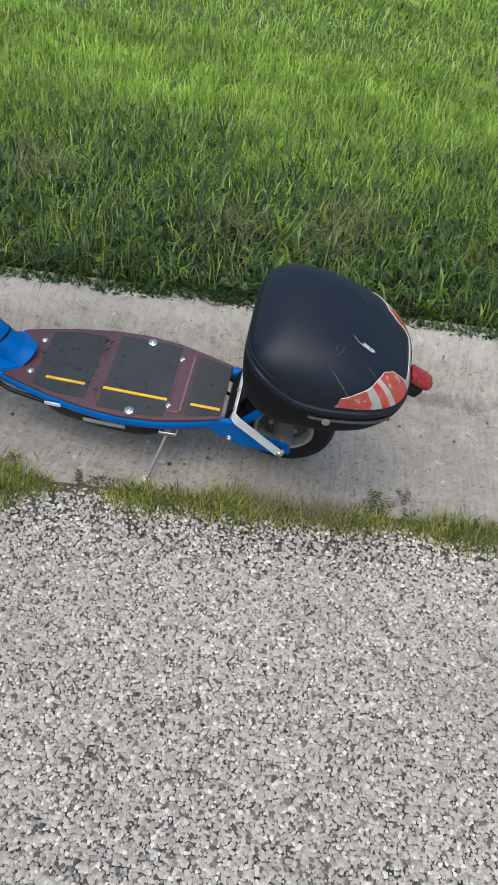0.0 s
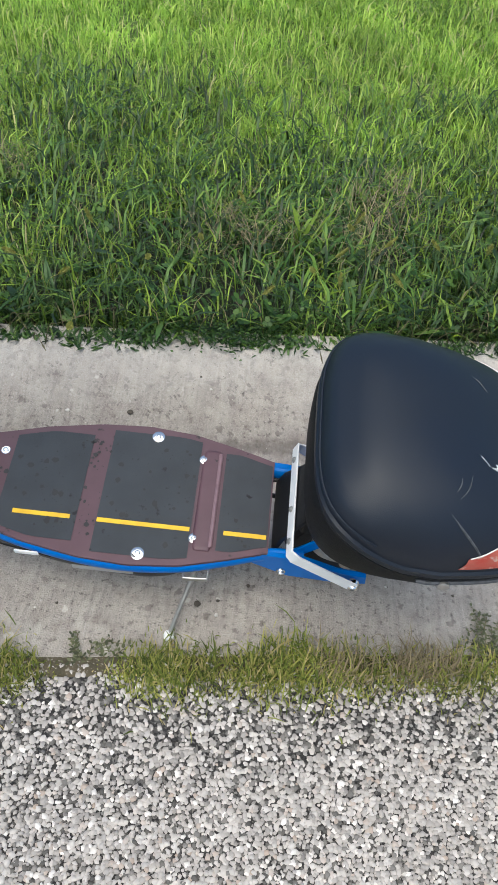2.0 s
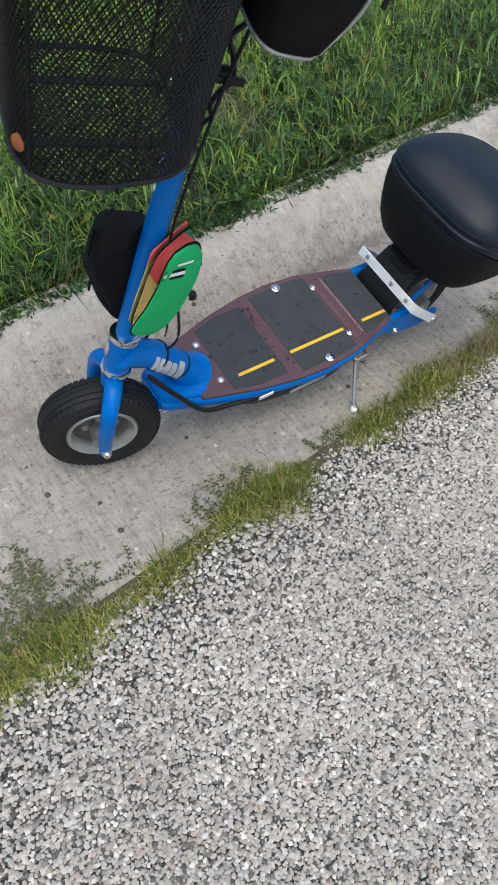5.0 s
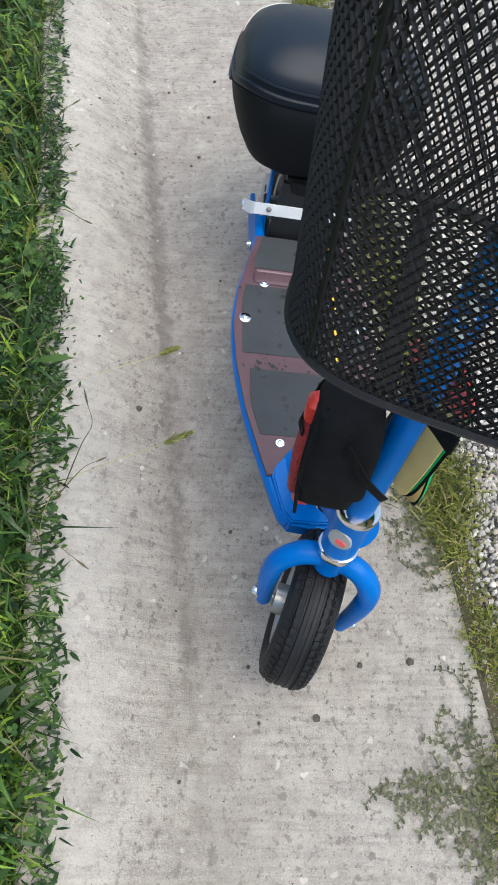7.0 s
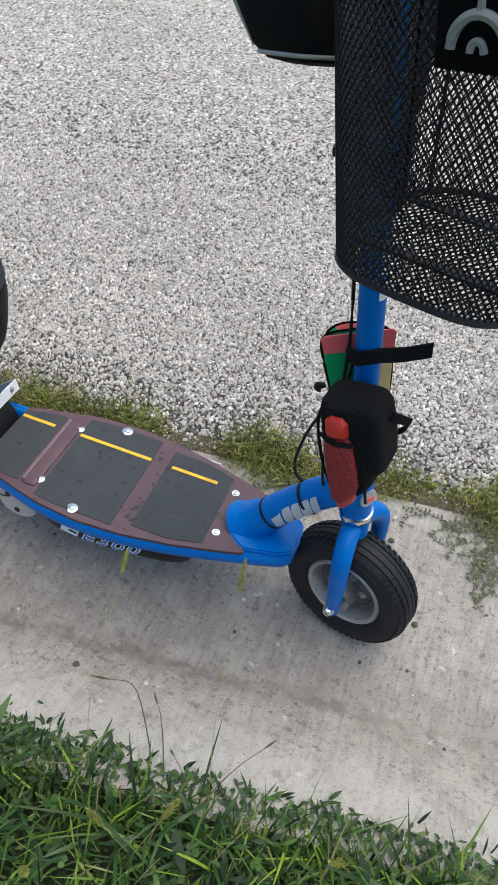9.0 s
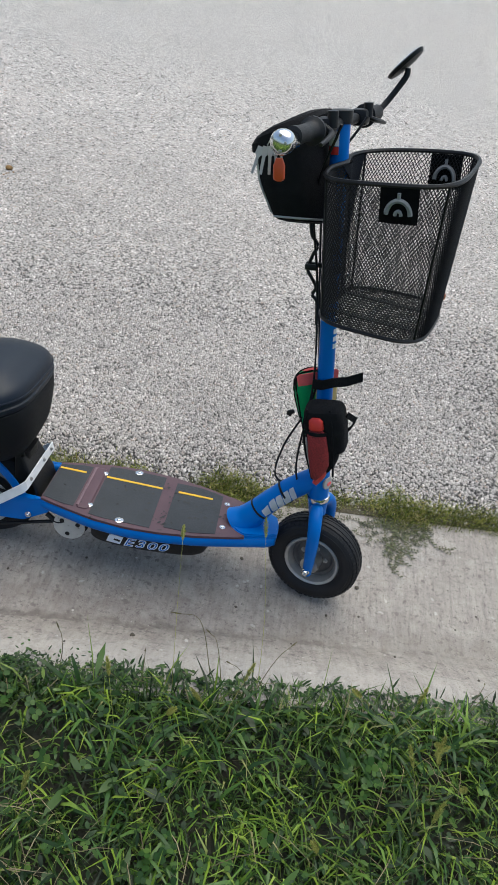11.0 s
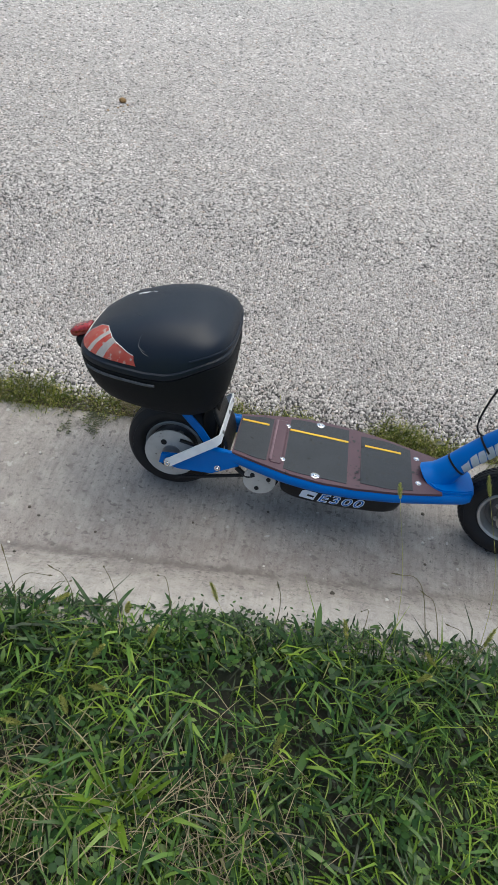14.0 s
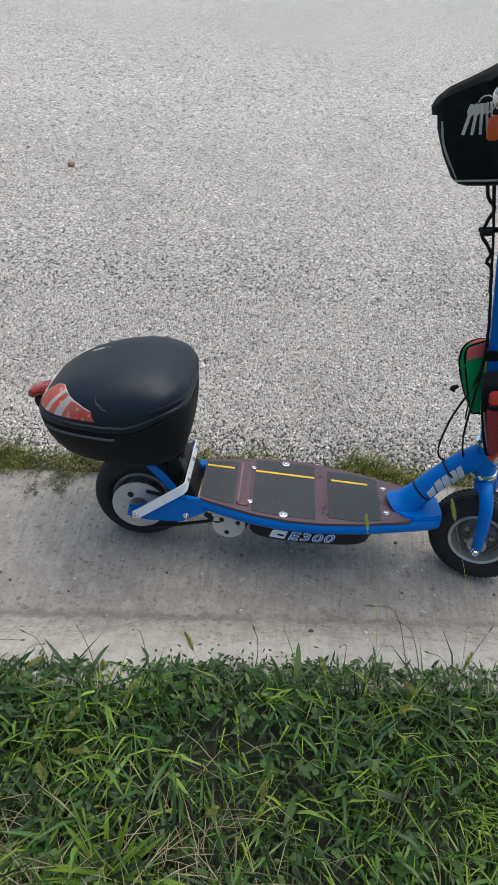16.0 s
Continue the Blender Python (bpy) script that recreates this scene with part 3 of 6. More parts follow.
front_wheel = wheel("front_wheel", (0, 0, -0.203), 0.137, 0.086, STEER, 0.090, True)
rear_wheel = wheel("rear_wheel", (0, 0, 0.138), 0.136, 0.084, None, 0.114, False)
disc_turn = Matrix.Translation((0, -0.064, 0.138)) @ pose(0, 0, 0, 90, 0, 0)
sprocket = part("sprocket", bm_revolve([(0.016, -0.003), (0.071, -0.003), (0.074, -0.001), (0.074, 0.002), (0.016, 0.002)], 60, disc_turn), PLATE, rear_wheel, "flat grey-beige cover plate with holes")
for k in range(3):
    a = 2 * math.pi * k / 3 + 0.12
    part("plate_hole", bm_revolve([(0.0085, -0.0005), (0.0085, 0.0008)], 16, disc_turn @ Matrix.Translation((0.040 * math.cos(a), 0.040 * math.sin(a), -0.0035))), BLACK, sprocket)
    part("plate_hole", bm_revolve([(0.0085, -0.0005), (0.0085, 0.0008)], 16, disc_turn @ Matrix.Translation((0.040 * math.cos(a), 0.040 * math.sin(a), 0.0025))), BLACK, sprocket)

# frame: two bowed rails, neck plate and rear dropout plates
HALF = [(0.815, 0.045), (0.795, 0.058), (0.70, 0.088), (0.60, 0.116), (0.50, 0.134), (0.41, 0.140), (0.32, 0.132), (0.24, 0.112), (0.17, 0.092), (0.10, 0.088)]


def half_width(x):
    xs = [p[0] for p in HALF][::-1]
    return float(np.interp(x, xs, [p[1] for p in HALF][::-1]))


for s in (-1, 1):
    part("frame_rail", bm_tube([(x, s * (y - 0.005), 0.186) for x, y in HALF], 0.0105, 14, 5, flat=1.6), BLUE, scooter)
    outline = [(0.19, 0.205), (0.10, 0.200), (0.03, 0.160), (-0.022, 0.152), (-0.026, 0.122), (0.03, 0.114), (0.12, 0.122), (0.19, 0.165)]
    part("dropout_plate", bm_prism(outline, -0.005, 0.005, 0.0015, Matrix.Translation((0, s * 0.092, 0)) @ pose(0, 0, 0, 90, 0, 0)), BLUE, scooter)
    part("plate_bolt", bm_bolt(0.006, 0.010, 0.009, Matrix.Translation((0.135, s * 0.098, 0.148)) @ turned((0, s, 0))), CHROME, scooter)
    part("rack_strut", bm_strip([(0.12, s * 0.078, 0.180), (0.07, s * 0.074, 0.240), (0.00, s * 0.070, 0.304)], 0.022, 0.006, (0.6, 0, 0.5)), BLUE, scooter)
front_plate = [(0.825, -0.040), (0.83, 0.0), (0.825, 0.040), (0.80, 0.058), (0.70, 0.088), (0.672, 0.088), (0.672, -0.088), (0.70, -0.088), (0.80, -0.058)]
part("neck_plate", bm_prism(front_plate, 0.172, 0.208, 0.006), BLUE, scooter)
tongue = [(0.745 - 0.062 * math.cos(a), 0.072 * math.sin(a)) for a in np.linspace(-1.45, 1.45, 17)] + [(0.80, 0.055), (0.822, 0.040), (0.822, -0.040), (0.80, -0.055)]
part("neck_tongue", bm_prism(tongue, 0.200, 0.2125, 0.003), BLUE, scooter)
part("neck_tube", bm_tube([(0.716, 0, 0.194), (0.734, 0, 0.218), (0.760, 0, 0.256), (0.796, 0.001, 0.304), (0.844, 0.004, 0.354), (0.908, 0.010, 0.402)], [0.054, 0.041, 0.0335, 0.0315, 0.0315, 0.0325], 24, 6), BLUE, scooter)
part("head_tube", bm_tube([(0, 0, 0.004), (0, 0, 0.095)], 0.028, 20, 1), BLUE, scooter, m=STEER)
BADGE = Matrix.Translation((0.0262, -0.0085, 0.055)) @ turned((0.95, -0.31, 0))
head_badge = part("head_badge", bm_revolve([(0.017, -0.004), (0.0185, -0.001), (0.0175, 0.002), (0.010, 0.003)], 28, BADGE), SILVER, scooter, "pale round worn badge with red mark", STEER)
part("badge_mark", bm_loft([[BADGE @ Vector((x + 0.003, y - 0.002, z)) for x, y in superellipse(a, b, 2.6, 18)] for z, a, b in ((0.0025, 0.009, 0.006), (0.0042, 0.008, 0.005))]), RED, head_badge, "red mark on the badge")
for z in (0.0, 0.100):
    part("headset_ring", bm_revolve([(0.024, z - 0.008), (0.031, z - 0.006), (0.032, z), (0.031, z + 0.006), (0.024, z + 0.008)], 28), CHROME, scooter, "chrome headset ring", STEER)
part("stem_tube", bm_tube([(0, 0, 0.10), (0, 0, 0.955)], 0.0205, 20), BLUE, scooter, m=STEER)
for k in range(5):
    part("printed_mark", bm_strip([(0.0206, 0.004, 0.525 - 0.019 * k), (0.0200, -0.006, 0.525 - 0.019 * k), (0.0170, -0.0124, 0.525 - 0.019 * k)], 0.012, 0.0012, (0, 0, 1)), PRINT, scooter, "pale printed bar", STEER)
part("fork_crown", bm_tube([(0, 0, -0.012), (0, 0, -0.052)], [0.027, 0.024], 20), BLUE, scooter, m=STEER)
for s in (-1, 1):
    part("fork_leg", bm_tube([(0.0, s * 0.008, -0.030), (0.010, s * 0.046, -0.030), (0.016, s * 0.074, -0.064), (0.012, s * 0.078, -0.125), (0.0, s * 0.070, -0.218)], [0.019, 0.019, 0.018, 0.017, 0.013], 14, 6), BLUE, scooter, m=STEER)
for c, way in (((0.763, 0, 0.260), (0.57, 0, 0.82)), ((0.822, 0.002, 0.332), (0.69, 0, 0.73))):
    part("cable_tie", bm_revolve([(0.0315, -0.0028), (0.0345, -0.0028), (0.0345, 0.0028), (0.0315, 0.0028)], 28, Matrix.Translation(c) @ turned(way), closed=True), BLACK, scooter)


def neck_print(s):
    """The maker's mark on the neck: plain white slanted strokes."""
    a, b = Vector((0.771, 0, 0.268)), Vector((0.860, 0, 0.368))
    d = (b - a).normalized()
    up = Vector((-d.z, 0, d.x))
    at = 0.0
    for k, (wd, hgt, low) in enumerate(((0.029, 0.046, 0.004), (0.023, 0.035, 0.0), (0.022, 0.035, 0.0), (0.024, 0.035, 0.0), (0.018, 0.035, 0.0))):
        c = a + d * (at + wd / 2)
        bm = bmesh.new()
        n = 10
        for i in range(n + 1):
            q = -0.5 + i / n
            ang = (q * hgt + low) / 0.0348 + 0.10
            bow = 0.16 * math.sqrt(max(0.02, 1 - (1.9 * q) ** 2)) + 0.31
            pt = c + up * (0.0348 * math.sin(ang)) + Vector((0, s * 0.0348 * math.cos(ang) + 0.002, 0)) + d * (q * 0.010)
            for e in (-1, 1):
                bm.verts.new(pt + d * e * wd * (bow if k else 0.42 - 0.10 * abs(q)))
        bm.verts.ensure_lookup_table()
        for i in range(n):
            bm.faces.new([bm.verts[j] for j in (2 * i, 2 * i + 1, 2 * i + 3, 2 * i + 2)])
        bmesh.ops.solidify(bm, geom=bm.faces[:], thickness=0.0012)
        part("printed_mark", bm, PRINT, scooter, "plain white printed mark")
        at += wd


neck_print(-1)
neck_print(1)


def deck():
    xs = np.linspace(0.165, 0.735, 44)
    right = [(x, -(half_width(x) + 0.003)) for x in xs]
    left = [(x, half_width(x) + 0.003) for x in xs[::-1]]
    outline = right + left
    board = part("deck_board", bm_prism(outline, 0.2015, 0.2085, 0.002), MAROON, scooter, "worn maroon deck board with splashes")
    # grip tape panels
    for x0, x1, hw in ((0.168, 0.258, 0.100), (0.306, 0.476, 0.126), (0.512, 0.654, 0.110)):
        n = 8
        pts = [(x, -min(hw, half_width(x) - 0.009)) for x in np.linspace(x0, x1, n)] + [(x, min(hw, half_width(x) - 0.009)) for x in np.linspace(x1, x0, n)]
        part("grip_panel", bm_prism(pts, 0.2085, 0.2097), GRIPTAPE, board, "black worn grip tape panel")
    for x0, x1 in ((0.523, 0.626), (0.308, 0.475), (0.170, 0.247)):
        part("yellow_line", bm_box(x1 - x0, 0.0085, 0.0012, ((x0 + x1) / 2, 0.065, 0.2104), 0.0003, 1), STRIPE, board, "yellow painted line")
    part("ridge", bm_loft([[(0.283 + x, y, z) for x, y in superellipse(a, b, 8, 40)] for z, a, b in ((0.2070, 0.0185, 0.104), (0.2105, 0.0175, 0.103), (0.2125, 0.0150, 0.100), (0.2130, 0.0110, 0.096))]), MAROON, board, "raised maroon ridge across the deck")
    part("ridge_lip", bm_tube([(0.268, -0.096, 0.2120), (0.268, 0.096, 0.2120)], 0.0040, 10, flat=0.6), RIDGE, board, "scuffed paler lip of the ridge")
    for x, y, w in ((0.67, 0.056, 0.0085), (0.392, 0.121, 0.012), (0.298, 0.081, 0.010)):
        for s in (-1, 1):
            part("deck_bolt", bm_bolt(0.005, 0.005, w, Matrix.Translation((x, s * y, 0.2085))), CHROME, board, "round silver bolt with washer")

    # dried splashes and drops
    rd = random.Random(3)
    bm = bmesh.new()
    spots = [(rd.uniform(0.22, 0.66), rd.uniform(-0.09, 0.09)) for k in range(16)]
    for k in range(190):
        x = rd.uniform(0.20, 0.68)
        y = rd.uniform(-1, 1) * (half_width(x) - 0.03)
        if k % 3:
            x, y = (c + rd.gauss(0, 0.016) for c in spots[k % 16])
            x, y = min(0.68, max(0.20, x)), min(0.095, max(-0.095, y))
        rad = 0.0010 + 0.0060 * rd.random() ** 4
        ring = [bm.verts.new((x + rad * rd.uniform(0.6, 1.2) * math.cos(q), y + rad * rd.uniform(0.6, 1.3) * math.sin(q), 0.2102)) for q in np.linspace(0, 6.28, 9)[:-1]]
        bm.faces.new(ring)
    tagged(part("dried_splash", bm, WETDARK, board, "dark dried drops on the deck", smooth=False), "dark dried drops on the deck", kind="stuff")


deck()

# belly box under the deck with the model number
def box_side(x, out=0.0008):
    """The box's side away from the road at x, and its turn there."""
    y = [-0.94 * (half_width(0.476 + q) - 0.004) - out for q in (x - 0.01, x, x + 0.01)]
    return y[1], math.degrees(math.atan2(y[2] - y[0], 0.02))


belly = part("battery_box", bm_loft([[(x + cx, y * (half_width(0.476 + x + cx) - 0.004) / 0.136 * (0.94 if y < 0 else 1.0), z) for x, y in superellipse(hl, hw, 7, 60)] for z, hl, hw, cx in ((0.112, 0.148, 0.100, -0.010), (0.116, 0.160, 0.122, -0.008), (0.126, 0.166, 0.133, -0.004), (0.146, 0.170, 0.136, 0), (0.170, 0.172, 0.136, 0), (0.172, 0.169, 0.132, 0))]), BLACK, scooter, "black plastic battery box under the deck")
belly.location = (0.476, 0, 0)


def character(text, grow):
    """Mesh of one raised character, fattened by grow."""
    curve = bpy.data.curves.new("character", "FONT")
    curve.body, curve.size, curve.extrude, curve.shear, curve.offset = text, 0.050, 0.0005, 0.25, grow
    tmp = new("character", curve)
    me = bpy.data.meshes.new_from_object(tmp.evaluated_get(bpy.context.evaluated_depsgraph_get()))
    bpy.data.objects.remove(tmp)
    bm = bmesh.new()
    bm.from_mesh(me)
    bmesh.ops.remove_doubles(bm, verts=bm.verts, dist=0.00005)
    return bm


for k, text in enumerate("E300"):
    for name, grow, out, mat, about in (("character", 0.0019, 0, CASTPALE, "silver printed character of the model number"), ("character_fill", -0.0008, 0.0007, BLUE, "blue fill of the printed character")):
        bm = character(text, grow)
        y, turn = box_side(-0.048 + 0.0315 * k)
        bmesh.ops.transform(bm, matrix=Matrix.Translation((-0.048 + 0.0315 * k, y - out, 0.1345)) @ pose(0, 0, 0, 90, 0, turn) @ Matrix.Translation((-0.016, 0, 0)) @ Matrix.Diagonal((1.06, 0.72, 1, 1)), verts=bm.verts)
        part(name, bm, mat, belly, about)
y, turn = box_side(-0.086)
part("printed_mark", bm_prism([(-0.026, 0.0), (0.014, 0.0), (0.021, 0.026), (-0.012, 0.026), (-0.020, 0.022)], -0.0005, 0.0008, 0, Matrix.Translation((-0.086, y, 0.1345)) @ pose(0, 0, 0, 90, 0, turn)), CASTPALE, belly, "silver printed mark beside the model number")
part("mark_fill", bm_prism([(-0.006, 0.009), (0.012, 0.008), (0.014, 0.014), (-0.004, 0.015)], 0.0009, 0.0014, 0, Matrix.Translation((-0.086, y, 0.1345)) @ pose(0, 0, 0, 90, 0, turn)), BLACK, belly)
part("label_plate", bm_box(0.110, 0.002, 0.014, (-0.02, 0.1365, 0.156), 0.0005, 1), SILVER, belly, "grey label strip")
part("rail_sticker", bm_box(0.042, 0.003, 0.012, (0.588, half_width(0.588) + 0.0150, 0.190), 0.0008, 1, pose(0, 0, 0)), PRINT, scooter, "small white sticker on the rail")
# motor sprocket and chain
part("motor_sprocket", bm_revolve([(0.004, -0.003), (0.043, -0.003), (0.045, 0), (0.043, 0.003), (0.004, 0.003)], 32, Matrix.Translation((0.252, -0.100, 0.138)) @ pose(0, 0, 0, 90, 0, 0)), PLATE, scooter, "round grey-beige motor plate with holes")
for k in range(3):
    part("plate_hole", bm_revolve([(0.0065, 0), (0.0065, 0.0012)], 14, Matrix.Translation((0.252 + 0.026 * math.cos(2.1 * k + 0.4), -0.1032, 0.138 + 0.026 * math.sin(2.1 * k + 0.4))) @ pose(0, 0, 0, 90, 0, 0)), BLACK, scooter)
part("motor", bm_tube([(0.262, -0.090, 0.146), (0.262, 0.055, 0.146)], 0.042, 24), BLACK, scooter)
part("chain", bm_tube([(0.02, -0.070, 0.190), (0.24, -0.078, 0.165), (0.26, -0.078, 0.150), (0.24, -0.078, 0.137), (0.02, -0.070, 0.062)], 0.005, 8), BLACK, scooter, "black roller chain")
part("chain_tensioner", bm_tube([(0.185, -0.095, 0.160), (0.215, -0.097, 0.142), (0.238, -0.097, 0.150)], 0.007, 8), BLACK, scooter)

# kickstand
foot, pivot = Vector((0.328, 0.213, 0.052)), Vector((0.290, 0.118, 0.160))
stand = part("kickstand", bm_tube([pivot, pivot.lerp(foot, 0.35), pivot.lerp(foot, 0.9), foot + Vector((-0.006, 0.004, 0))], [0.0060, 0.0048, 0.0048, 0.0060], 10, 3), STEEL, scooter, "thin steel kickstand")
part("kickstand_foot", bm_loft([[foot + Vector((x, y, z)) for x, y in superellipse(a, a, 2, 14)] for z, a in ((-0.008, 0.006), (-0.005, 0.010), (0.006, 0.010), (0.010, 0.006))]), ALU, stand, "bright rounded foot")
part("kickstand_hinge", bm_strip([(0.265, 0.095, 0.166), (0.268, 0.140, 0.168), (0.310, 0.142, 0.168), (0.313, 0.095, 0.166)], 0.012, 0.004, (0, 0, 1)), STEEL, stand)

# flat white bracket from axle to axle across the deck
bracket = part("bracket", bm_strip([(0.0, -0.112, 0.138), (0.118, -0.113, 0.238), (0.130, -0.108, 0.250), (0.130, 0.108, 0.250), (0.118, 0.113, 0.238), (0.0, 0.112, 0.138)], 0.026, 0.004,
               [(-0.6, 0, 0.8), (-0.6, 0, 0.8), (-0.3, 0, 1), (-0.3, 0, 1), (-0.6, 0, 0.8), (-0.6, 0, 0.8)]), ALU, scooter, "bent white-silver aluminium flat bar with holes")
for y in (-0.078, 0.024, 0.086):
    part("bracket_bolt", bm_bolt(0.004, 0.004, 0.006, Matrix.Translation((0.132, y, 0.252)) @ turned((1, 0, 0.3))), STEEL, bracket)
part("case_mount", bm_box(0.10, 0.10, 0.016, (0.050, 0, 0.304), 0.003), BLACK, scooter)
part("splash_guard", bm_loft([[(x + cx, y, z) for x, y in superellipse(0.006, hw, 6, 28)] for z, hw, cx in ((0.176, 0.074, 0.152), (0.215, 0.070, 0.142), (0.262, 0.062, 0.116), (0.300, 0.056, 0.096))]), BLACK, scooter, "black plastic splash guard ahead of the rear wheel")
part("mount_post", bm_loft([[(x + 0.090, y, z) for x, y in superellipse(0.022, 0.042, 5, 24)] for z in (0.195, 0.310)]), BLACK, scooter)
part("rack_rail", bm_box(0.24, 0.12, 0.012, (-0.06, 0, 0.291), 0.003), BLACK, scooter)

# handlebar
bar = part("handlebar", bm_tube([(0.0, -0.30, 0.950), (0.0, -0.1, 0.950), (0, 0.1, 0.950), (0.0, 0.30, 0.950)], 0.0115, 14), BLACK, scooter, m=STEER)
for s in (-1, 1):
    part("grip", bm_revolve([(0.012, 0), (0.018, 0.002), (0.0175, 0.02), (0.016, 0.06), (0.0175, 0.10), (0.021, 0.104), (0.0265, 0.108), (0.0265, 0.116), (0.012, 0.118)], 20, Matrix.Translation((0, s * 0.305, 0.950)) @ turned((0, -s, 0))), RUBBER, bar, "black foam grip")
    part("brake_lever", bm_tube([(0.010, s * 0.15, 0.955), (0.030, s * 0.165, 0.945), (0.036, s * 0.21, 0.938), (0.036, s * 0.25, 0.932)], [0.006, 0.006, 0.005, 0.004], 8), BLACK, bar)
part("stem_sticker", bm_loft([[(0.0222 * math.cos(a), 0.0222 * math.sin(a), z) for a in np.linspace(3.5, 4.9, 10)] + [(0.0235 * math.cos(a), 0.0235 * math.sin(a), z) for a in np.linspace(4.9, 3.5, 10)] for z in (0.905, 0.935)]), PRINT, scooter, "white sticker on the stem", m=STEER)
part("stem_sticker", bm_loft([[(0.0222 * math.cos(a), 0.0222 * math.sin(a), z) for a in np.linspace(3.5, 4.9, 10)] + [(0.0235 * math.cos(a), 0.0235 * math.sin(a), z) for a in np.linspace(4.9, 3.5, 10)] for z in (0.888, 0.904)]), REDPLASTIC, scooter, "red sticker on the stem", m=STEER)
for s in (-1, 1):
    part("lever_mount", bm_box(0.040, 0.038, 0.036, (0.006, s * 0.128, 0.952), 0.008), BLACK, bar)
    part("lever_pivot", bm_revolve([(0.0, -0.006), (0.011, -0.006), (0.011, 0.024), (0.0, 0.026)], 16, Matrix.Translation((0.022, s * 0.136, 0.958))), BLACK, bar)
part("bar_clamp", bm_revolve([(0.0215, -0.014), (0.0245, -0.012), (0.0245, 0.012), (0.0215, 0.014)], 20, Matrix.Translation((0, 0, 0.962))), BLACK, bar)
part("cable", bm_tube([(0.03, -0.10, 0.955), (-0.035, -0.05, 0.80), (-0.03, -0.015, 0.60), (-0.027, -0.012, 0.35), (-0.06, -0.02, 0.12), (-0.05, -0.03, 0.03)], 0.003, 6), BLACK, scooter, m=STEER)
part("cable", bm_tube([(0.03, 0.10, 0.955), (-0.038, 0.04, 0.82), (-0.033, 0.012, 0.60), (-0.028, 0.012, 0.32), (-0.10, -0.015, 0.15), (-0.12, -0.02, 0.05), (-0.06, -0.01, 0.02)], 0.003, 6), BLACK, scooter, m=STEER)

part("loose_cable", bm_tube([(-0.055, -0.010, 0.760), (-0.050, -0.012, 0.715), (-0.034, -0.014, 0.690), (-0.046, -0.012, 0.665), (-0.056, -0.012, 0.632), (-0.044, -0.014, 0.612), (-0.034, -0.012, 0.590), (-0.042, -0.012, 0.572), (-0.030, -0.012, 0.555), (-0.028, -0.012, 0.50)], 0.0042, 7), BLACK, scooter, "black cable bunched behind the stem", m=STEER)
part("brake_cable", bm_tube([(0.86, 0.045, 0.33), (0.80, 0.068, 0.250), (0.735, 0.095, 0.180), (0.66, 0.105, 0.166), (0.55, 0.122, 0.166)], 0.006, 8), BLACK, scooter, "black cable sheath under the rail")

# ---------------------------------------------------------------- top case
case = thing("top_case", SCOOT @ pose(-0.068, 0.006, 0.311), "matt black plastic motorcycle top case with red reflectors", "top case")


def case_point(a, z, hl, hw, cx, e=3.6, grow=1.0):
    """A point of the case's outline at the angle a; it narrows to the rear and its seam climbs round the front corners."""
    c, s = math.cos(a), math.sin(a)
    x = hl * math.copysign(abs(c) ** (2 / e), c)
    y = hw * math.copysign(abs(s) ** (2 / e), s) * (1 - (0.138 + 0.5 * max(0, z - 0.137)) * max(0, -x / hl))
    x = x * grow + cx
    t = min(1.0, max(0.0, (x - 0.03) / 0.14))
    rise = 0.044 * t * t * (3 - 2 * t) * float(np.interp(z, (0, 0.119, 0.142, 0.23), (0, 1, 1, 0)))
    return Vector((x, y * grow, z + rise + x * float(np.interp(z, (0, 0.123, 0.255), (0.03, 0.06, 0.055)))))


def case_loft(levels, n=72):
    return bm_loft([[case_point(2 * math.pi * k / n, *r) for k in range(n)] for r in levels])


low = [(-0.010, 0.112, 0.108, 0.016), (-0.004, 0.140, 0.134, 0.018), (0.01, 0.16, 0.152, 0.018), (0.034, 0.176, 0.168, 0.015), (0.058, 0.1845, 0.179, 0.0105), (0.08, 0.1895, 0.187, 0.0065), (0.1, 0.1925, 0.192, 0.0035), (0.116, 0.192, 0.195, 0.0), (0.119, 0.188, 0.191, 0.0)]
part("lower_shell", case_loft(low), SHELL, case)
lid = [(0.1175, 0.187, 0.190, 0.0), (0.1205, 0.1915, 0.1955, 0.0), (0.126, 0.1930, 0.1970, 0.0), (0.134, 0.1920, 0.1960, 0.0), (0.137, 0.1885, 0.1915, 0.0), (0.142, 0.187, 0.191, 0.001), (0.163, 0.1795, 0.189, 0.0085), (0.178, 0.169, 0.185, 0.015), (0.19, 0.159, 0.181, 0.022), (0.204, 0.1435, 0.173, 0.0315), (0.218, 0.1235, 0.162, 0.0425), (0.229, 0.1045, 0.149, 0.0505), (0.238, 0.084, 0.133, 0.058), (0.244, 0.0655, 0.114, 0.0645), (0.249, 0.044, 0.088, 0.071), (0.253, 0.02, 0.05, 0.076)]
lid_ob = part("lid", case_loft(lid), CASE, case, "domed matt black lid with scuffs")


def lid_point(a, z, grow=1.0):
    zs = [r[0] for r in lid]
    hl, hw, cx = (float(np.interp(z, zs, [r[q] for r in lid])) for q in (1, 2, 3))
    return case_point(a, z, hl, hw, cx, grow=grow)


